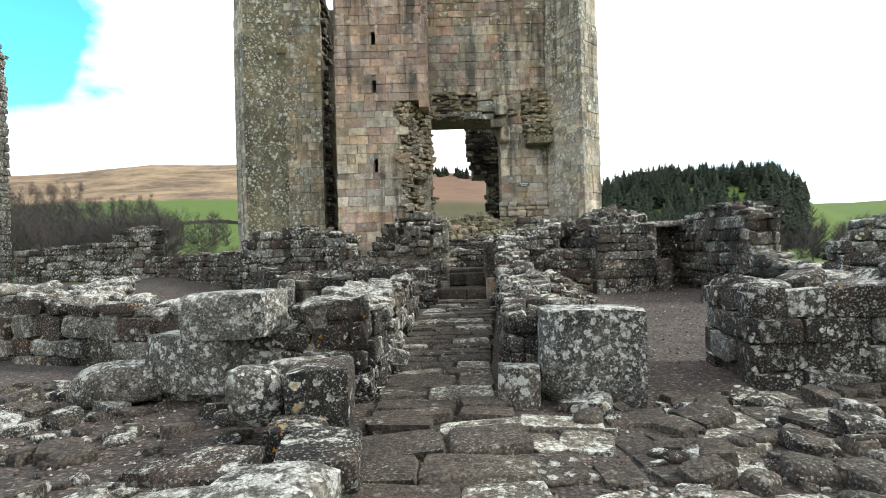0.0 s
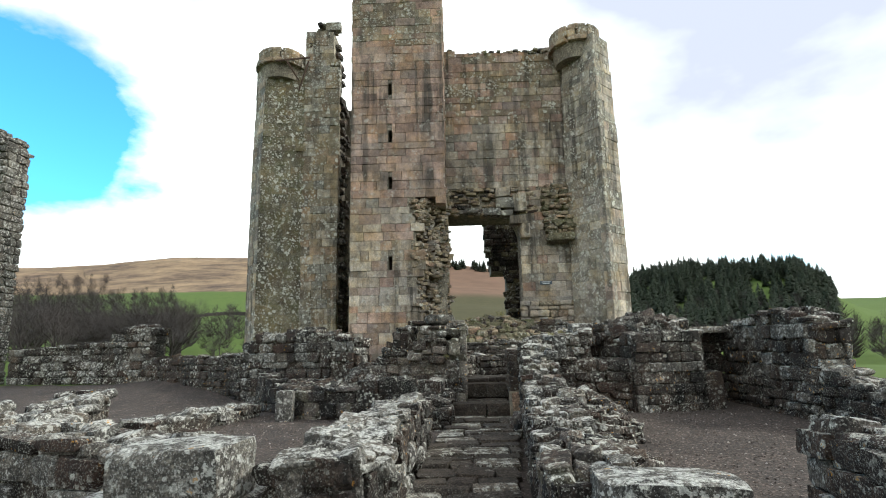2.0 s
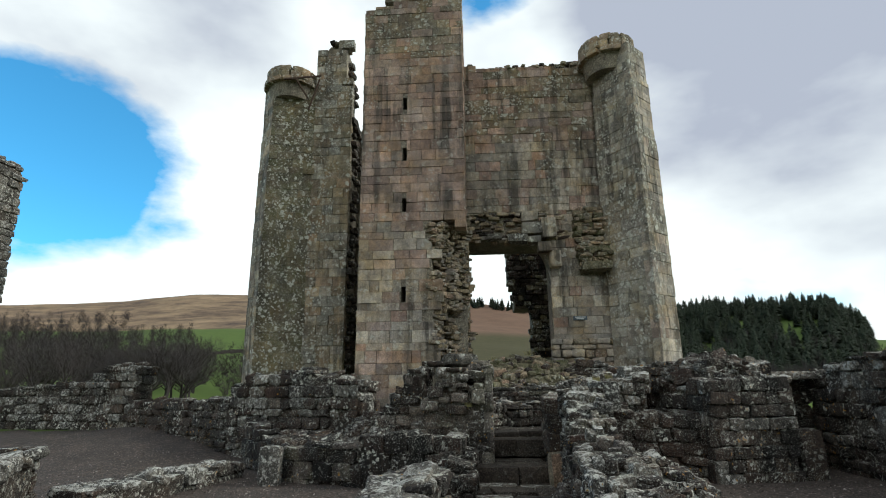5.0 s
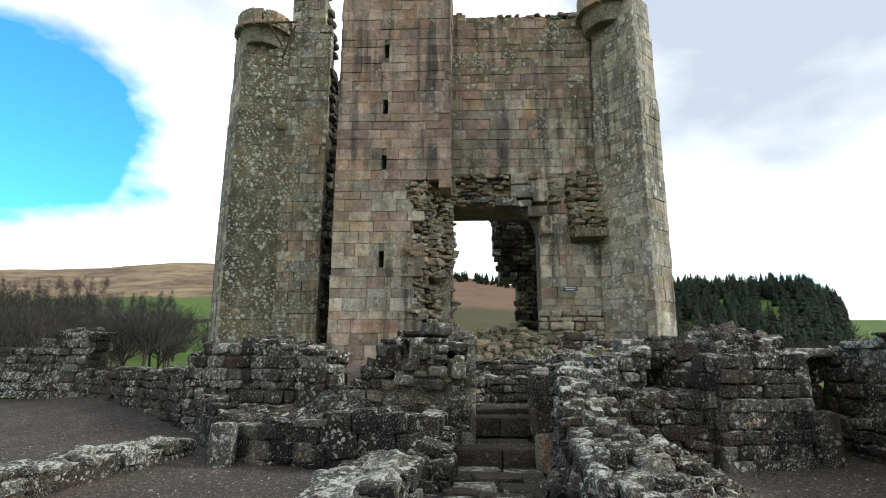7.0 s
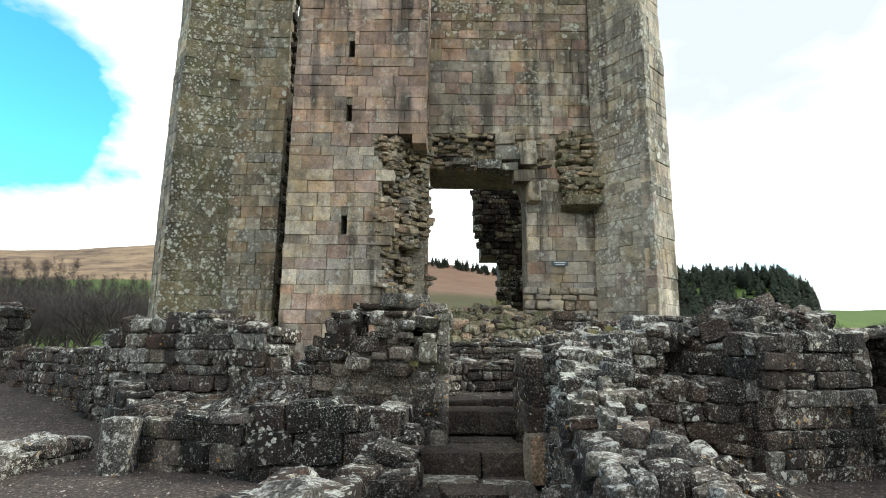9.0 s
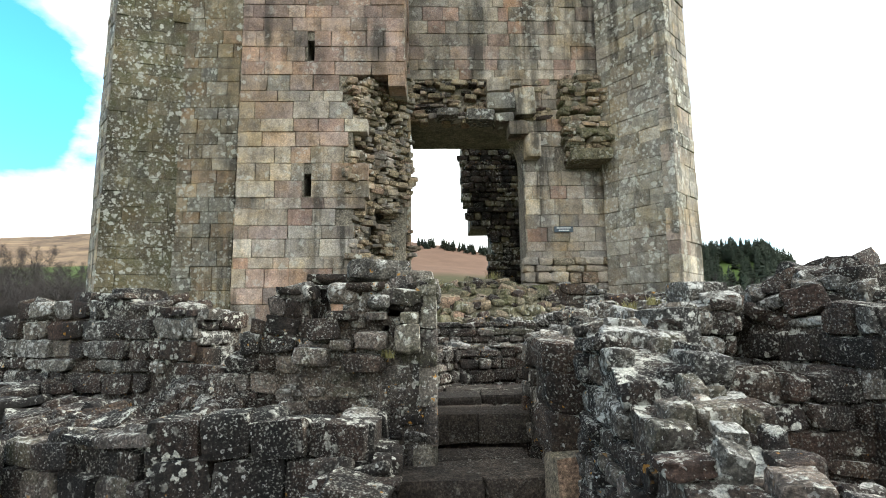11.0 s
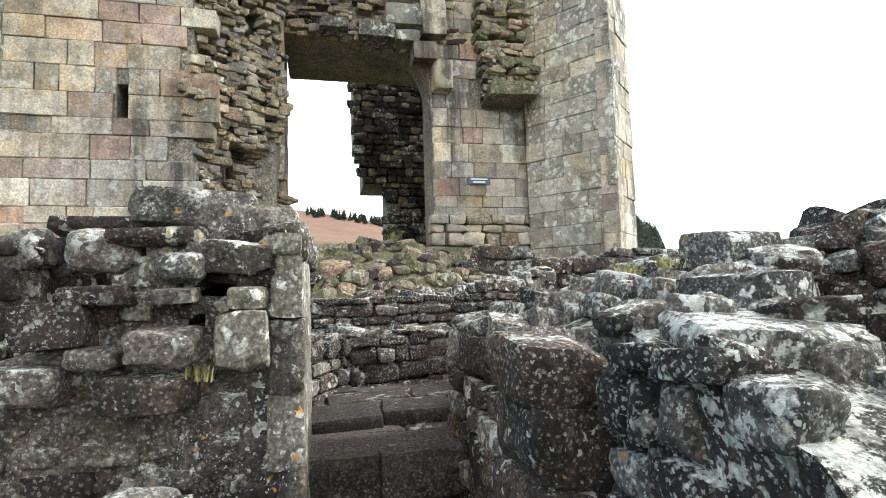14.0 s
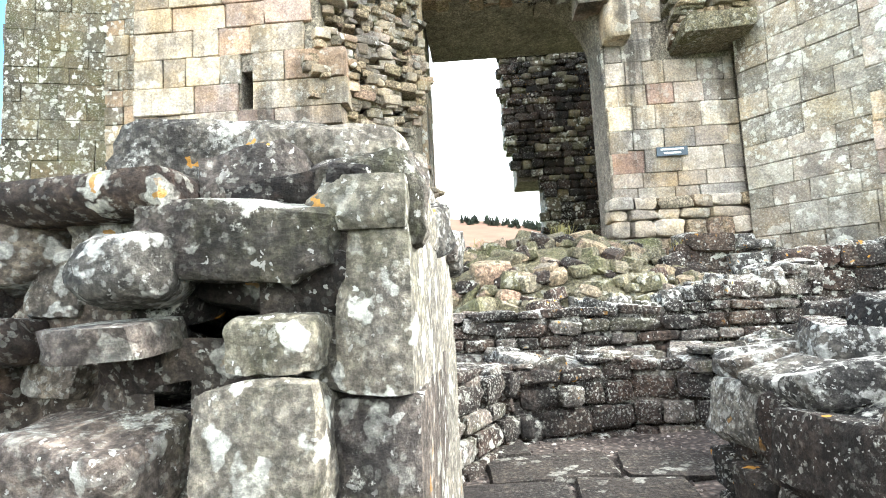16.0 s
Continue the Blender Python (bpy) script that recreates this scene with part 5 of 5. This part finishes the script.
brace = tagged(new("iron_brace"), "rusty iron strap brace tying the corner turret to the wall", "brace")


def bar(bm, p, q, r):
    p, q = Vector(p), Vector(q)
    d = (q - p).normalized()
    a = d.cross(Vector((0, 0, 1)) if abs(d.z) < 0.9 else Vector((1, 0, 0))).normalized()
    b = d.cross(a)
    ring = [[bm.verts.new(c + (a * math.cos(t) + b * math.sin(t)) * r) for t in (0.785, 2.356, 3.927, 5.498)] for c in (p, q)]
    for i in range(4):
        j = (i + 1) % 4
        bm.faces.new((ring[0][i], ring[0][j], ring[1][j], ring[1][i]))
    bm.faces.new(ring[0])
    bm.faces.new(ring[1][::-1])


for p, q in (((-6.9, 19.05, 12.35), (-5.75, 19.6, 12.75)), ((-6.55, 19.2, 12.45), (-6.1, 19.4, 11.7)), ((-5.8, 19.6, 12.6), (-6.1, 19.45, 11.3))):
    bm = bmesh.new()
    bar(bm, p, q, 0.035)
    part("iron_bar", bm, MAT["iron"], brace)


# ---- trees, hills ----
def bare_tree_mesh(seed, height):
    r = random.Random(seed)
    V, F, crown = [], [], []

    def limb(p, d, length, rad, depth):
        steps_n = (3, 3, 2, 2, 1)[depth]
        prev = None
        for i in range(steps_n + 1):
            t = i / steps_n
            rr = rad * (1 - 0.55 * t)
            a = d.orthogonal().normalized()
            b = d.cross(a).normalized()
            k = len(V)
            V.extend([tuple(p + (a * math.cos(w) + b * math.sin(w)) * rr) for w in (0, 2.09, 4.19)])
            if prev is not None:
                for j in range(3):
                    (F if depth == 0 else crown).append((prev + j, prev + (j + 1) % 3, k + (j + 1) % 3, k + j))
            prev = k
            if i < steps_n:
                p = p + d * (length / steps_n)
                d = (d + Vector((r.uniform(-1, 1), r.uniform(-1, 1), r.uniform(-0.3, 0.8))) * 0.17).normalized()
            if depth < 4 and (i > 0 or depth > 0):
                for _ in range(2):
                    q = (d * 0.65 + Vector((r.uniform(-1, 1), r.uniform(-1, 1), r.uniform(-0.2, 0.9))) * 0.85).normalized()
                    if r.random() < (0.95, 0.9, 0.8, 0.7)[depth]:
                        limb(p, q, length * r.uniform(0.5, 0.72), rr * 0.62, depth + 1)
    limb(Vector((0, 0, 0)), Vector((0, 0, 1)), height * 0.42, height * 0.024, 0)
    pair = []
    for kind, faces in (("trunk", F), ("crown", crown)):
        used = sorted({v for f in faces for v in f})
        index = {v: i for i, v in enumerate(used)}
        me = bpy.data.meshes.new(kind)
        me.from_pydata([V[v] for v in used], [], [[index[v] for v in f] for f in faces])
        me.materials.append(MAT["twig"])
        pair.append(me)
    return pair


def conifer_mesh(seed, height):
    r = random.Random(seed)
    V, F = [], []
    for i in range(6):
        a, b = i * math.pi / 3, (i + 1) * math.pi / 3
        k = len(V)
        V += [(0.16 * math.cos(a), 0.16 * math.sin(a), -1), (0.16 * math.cos(b), 0.16 * math.sin(b), -1), (0, 0, height)]
        F.append((k, k + 1, k + 2))
    n = 70
    for i in range(n):
        t = (i + r.random()) / n
        z = height * (0.12 + 0.86 * t)
        reach = (height * 0.2) * (1 - t) ** 0.8 * r.uniform(0.6, 1.15) + 0.12
        for s in range(3):
            a = r.uniform(0, 6.28)
            w = reach * 0.3
            c, si = math.cos(a), math.sin(a)
            k = len(V)
            tip = (c * reach, si * reach, z - reach * 0.35)
            V += [(0, 0, z + 0.25), (c * reach * 0.6 - si * w, si * reach * 0.6 + c * w, z - reach * 0.25), tip, (c * reach * 0.6 + si * w, si * reach * 0.6 - c * w, z - reach * 0.25)]
            F += [(k, k + 1, k + 2), (k, k + 2, k + 3)]
    me = bpy.data.meshes.new("conifer")
    me.from_pydata(V, [], F)
    me.materials.append(MAT["conifer"])
    return me


def at_bearing(az, d):
    a = radians(az)
    return d * math.sin(a), d * math.cos(a)


bare = [bare_tree_mesh(40 + i, 13.0) for i in range(5)]
firs = [conifer_mesh(80 + i, 11.0) for i in range(6)]
for i in range(120):
    if i < 62:
        az, d = rng.uniform(-50, -27), rng.uniform(80, 150)
    elif i < 74:
        az, d = rng.uniform(-26, -18), rng.uniform(85, 130)
    elif i < 86:
        az, d = rng.uniform(-4, 9), rng.uniform(70, 110)
    else:
        az, d = rng.uniform(15, 46), rng.uniform(95, 175)
    x, y = at_bearing(az, d)
    s = rng.uniform(0.6, 1.05) * (0.5 if 62 <= i < 86 else 0.6 if i >= 86 else 1.05)
    ob = new("bare_tree")
    for kind, me in zip(("trunk", "crown"), rng.choice(bare)):
        new(kind, me).parent = ob
    ob.matrix_basis = pose(x, y, land_z(x, y) - 0.2, 0, 0, rng.uniform(0, 360)) @ Matrix.Diagonal((s * 1.1, s * 1.1, s, 1))
    tagged(ob, "leafless grey-brown tree on the valley side", "tree", "bare trees")


def conifer_wood(name, label, count, az0, az1, d0, d1, size, seed):
    r = random.Random(seed)
    V, F = [], []
    for i in range(count):
        az, d = r.uniform(az0, az1), r.uniform(d0, d1)
        x, y = at_bearing(az, d)
        z = land_z(x, y) - 0.3
        sc = r.uniform(*size)
        src = r.choice(firs)
        a = r.uniform(0, 6.28)
        c, q = math.cos(a) * sc * 1.5, math.sin(a) * sc * 1.5
        co = np.empty(len(src.vertices) * 3)
        src.vertices.foreach_get("co", co)
        co = co.reshape(-1, 3)
        k = sum(len(b) for b in V)
        V.append(np.stack((x + co[:, 0] * c - co[:, 1] * q, y + co[:, 0] * q + co[:, 1] * c, z + co[:, 2] * sc), 1))
        li = np.empty(len(src.loops), dtype=int)
        src.loops.foreach_get("vertex_index", li)
        F.append(li.reshape(-1, 3) + k)
    me = bpy.data.meshes.new(name)
    me.from_pydata(np.concatenate(V).tolist(), [], np.concatenate(F).tolist())
    me.materials.append(MAT["conifer"])
    tagged(new(name, me), label, "forest", kind="stuff")


conifer_wood("conifer_wood", "dense dark green conifer plantation on a rise", 820, 14.5, 34.5, 140, 300, (0.5, 0.85), 4)
conifer_wood("conifer_wood", "dark conifer strip along the far moor", 90, -1.5, 10, 560, 620, (0.8, 1.1), 6)


def woodland(label, count, az0, az1, d0, d1, h0, h1, seed, skip=None):
    """Far leafless wood, one sheet of twiggy crowns."""
    r = np.random.RandomState(seed)
    V, F, k = [], [], 0
    for _ in range(count):
        az, d = r.uniform(az0, az1), r.uniform(d0, d1)
        if skip and skip(az, d):
            continue
        x, y = at_bearing(az, d)
        z = land_z(x, y)
        h = r.uniform(h0, h1)
        for _ in range(90):
            a, t = r.uniform(0, 6.28), r.rand()
            w = h * 0.55 * math.sin(math.pi * (0.1 + 0.86 * t)) * r.uniform(0.5, 1)
            root = (x + r.uniform(-0.1, 0.1) * h, y, z + h * (0.1 + 0.6 * t * t))
            tip = (x + math.cos(a) * w, y + math.sin(a) * w, z + h * (0.2 + 0.72 * t))
            o = r.uniform(-0.08, 0.08, 3)
            V += [root, (root[0] + o[0] + 0.06, root[1] + o[1], root[2] + o[2]), tip]
            F.append((k, k + 1, k + 2))
            k += 3
    me = bpy.data.meshes.new("woodland")
    me.from_pydata(V, [], F)
    me.materials.append(MAT["twig"])
    tagged(new("woodland", me), label, "woodland", kind="stuff")


woodland("distant leafless brown woodland on a hillside", 420, -52, -23, 130, 330, 6, 10, 5, lambda az, d: d > 230 and az > -29)
woodland("distant leafless purple-brown wood up the slope", 520, -58, -35, 200, 470, 8, 13, 15)
woodland("leafless brown wood below the plantation", 330, 13, 52, 105, 190, 4, 8, 9)
woodland("brown scrub in the valley behind the tower", 150, -6, 12, 45, 130, 1.8, 4.0, 12)

# hedge line across the far pasture
bm = bmesh.new()
for i in range(90):
    x, y = at_bearing(-36 + i * 0.19, 232 + 6 * math.sin(i * 0.13))
    x2, y2 = at_bearing(-36 + (i + 1) * 0.19, 232 + 6 * math.sin((i + 1) * 0.13))
    z = land_z(x, y)
    h = 1.0 + 0.6 * rng.random()
    vs = [bm.verts.new(p) for p in ((x, y, z - 0.5), (x2, y2, z - 0.5), (x2, y2, z + h), (x, y, z + h), (x, y + 1.4, z - 0.5), (x2, y2 + 1.4, z - 0.5), (x2, y2 + 1.4, z + h * 0.9), (x, y + 1.4, z + h * 0.9))]
    for f in ((0, 1, 2, 3), (5, 4, 7, 6), (3, 2, 6, 7), (0, 3, 7, 4), (1, 5, 6, 2)):
        bm.faces.new([vs[q] for q in f])
tagged(obj_from(bm, "hedge", MAT["twig"]), "dark hedge line across the far pasture", "hedge", kind="stuff")


# ---- tufts of grass ----
def tuft(x, y, z, size, count, mat):
    bm = bmesh.new()
    for i in range(count):
        a, b = rng.uniform(0, 6.28), rng.uniform(0.15, 0.9)
        l = size * rng.uniform(0.6, 1.1)
        d = Vector((math.cos(a) * b, math.sin(a) * b, 1)).normalized()
        side = Vector((-d.y, d.x, 0)).normalized() * 0.004
        p = Vector((x + rng.gauss(0, size * 0.3), y + rng.gauss(0, size * 0.3), z))
        q, e = p + d * l * 0.6, p + d * l * 0.9 + Vector((d.x, d.y, -0.5)) * l * 0.25
        v = [bm.verts.new(c) for c in (p - side, p + side, q + side * 0.7, q - side * 0.7, e)]
        bm.faces.new((v[0], v[1], v[2], v[3]))
        bm.faces.new((v[3], v[2], v[4]))
    tagged(obj_from(bm, "grass_tuft", MAT[mat]), "dry yellow-green grass tuft growing among stones", "grass", "grass tufts")


for x, y, z, sz in ((-0.42, 12.62, 1.34, 0.12), (-0.75, 13.45, 2.2, 0.08), (-1.2, 13.5, 2.08, 0.08), (1.9, 12.9, 1.75, 0.14), (2.1, 12.8, 1.8, 0.12), (0.6, 17.0, 1.75, 0.2), (1.6, 17.3, 2.0, 0.2), (-0.3, 17.2, 1.9, 0.2), (0.2, 17.9, 2.3, 0.22), (1.2, 18.2, 2.5, 0.22), (2.4, 17.6, 2.2, 0.18), (-0.9, 17.6, 2.2, 0.2)):
    tuft(x, y, z, sz, 60, "grass")

# ---- carved arch fragment on the rubble slope ----
fragment = tagged(new("arch_fragment"), "fallen curved arch stone with three moulded ribs, mossy", "carved stone")
for k, (rad, thick) in enumerate(((0.62, 0.05), (0.53, 0.045), (0.44, 0.05))):
    bm = bmesh.new()
    rings = []
    for i in range(13):
        a = radians(8 + 58 * i / 12)
        c = Vector((0.62 + rad * math.cos(math.pi - a) * 1.0, 16.72 + 0.12 * i / 12 + k * 0.03, 1.52 + rad * math.sin(a)))
        n = Vector((math.cos(math.pi - a), 0, math.sin(a)))
        b = Vector((0, 1, 0))
        rings.append([bm.verts.new(c + (n * math.cos(w) + b * math.sin(w)) * thick) for w in (0, 0.785, 1.571, 2.356, 3.142, 3.927, 4.712, 5.498)])
    for r0, r1 in zip(rings, rings[1:]):
        for q in range(8):
            bm.faces.new((r0[q], r0[(q + 1) % 8], r1[(q + 1) % 8], r1[q]))
    bm.faces.new(rings[0][::-1])
    bm.faces.new(rings[-1])
    bmesh.ops.recalc_face_normals(bm, faces=bm.faces[:])
    obj_from(bm, "rib", MAT["rubble_moss"], fragment, smooth=True)
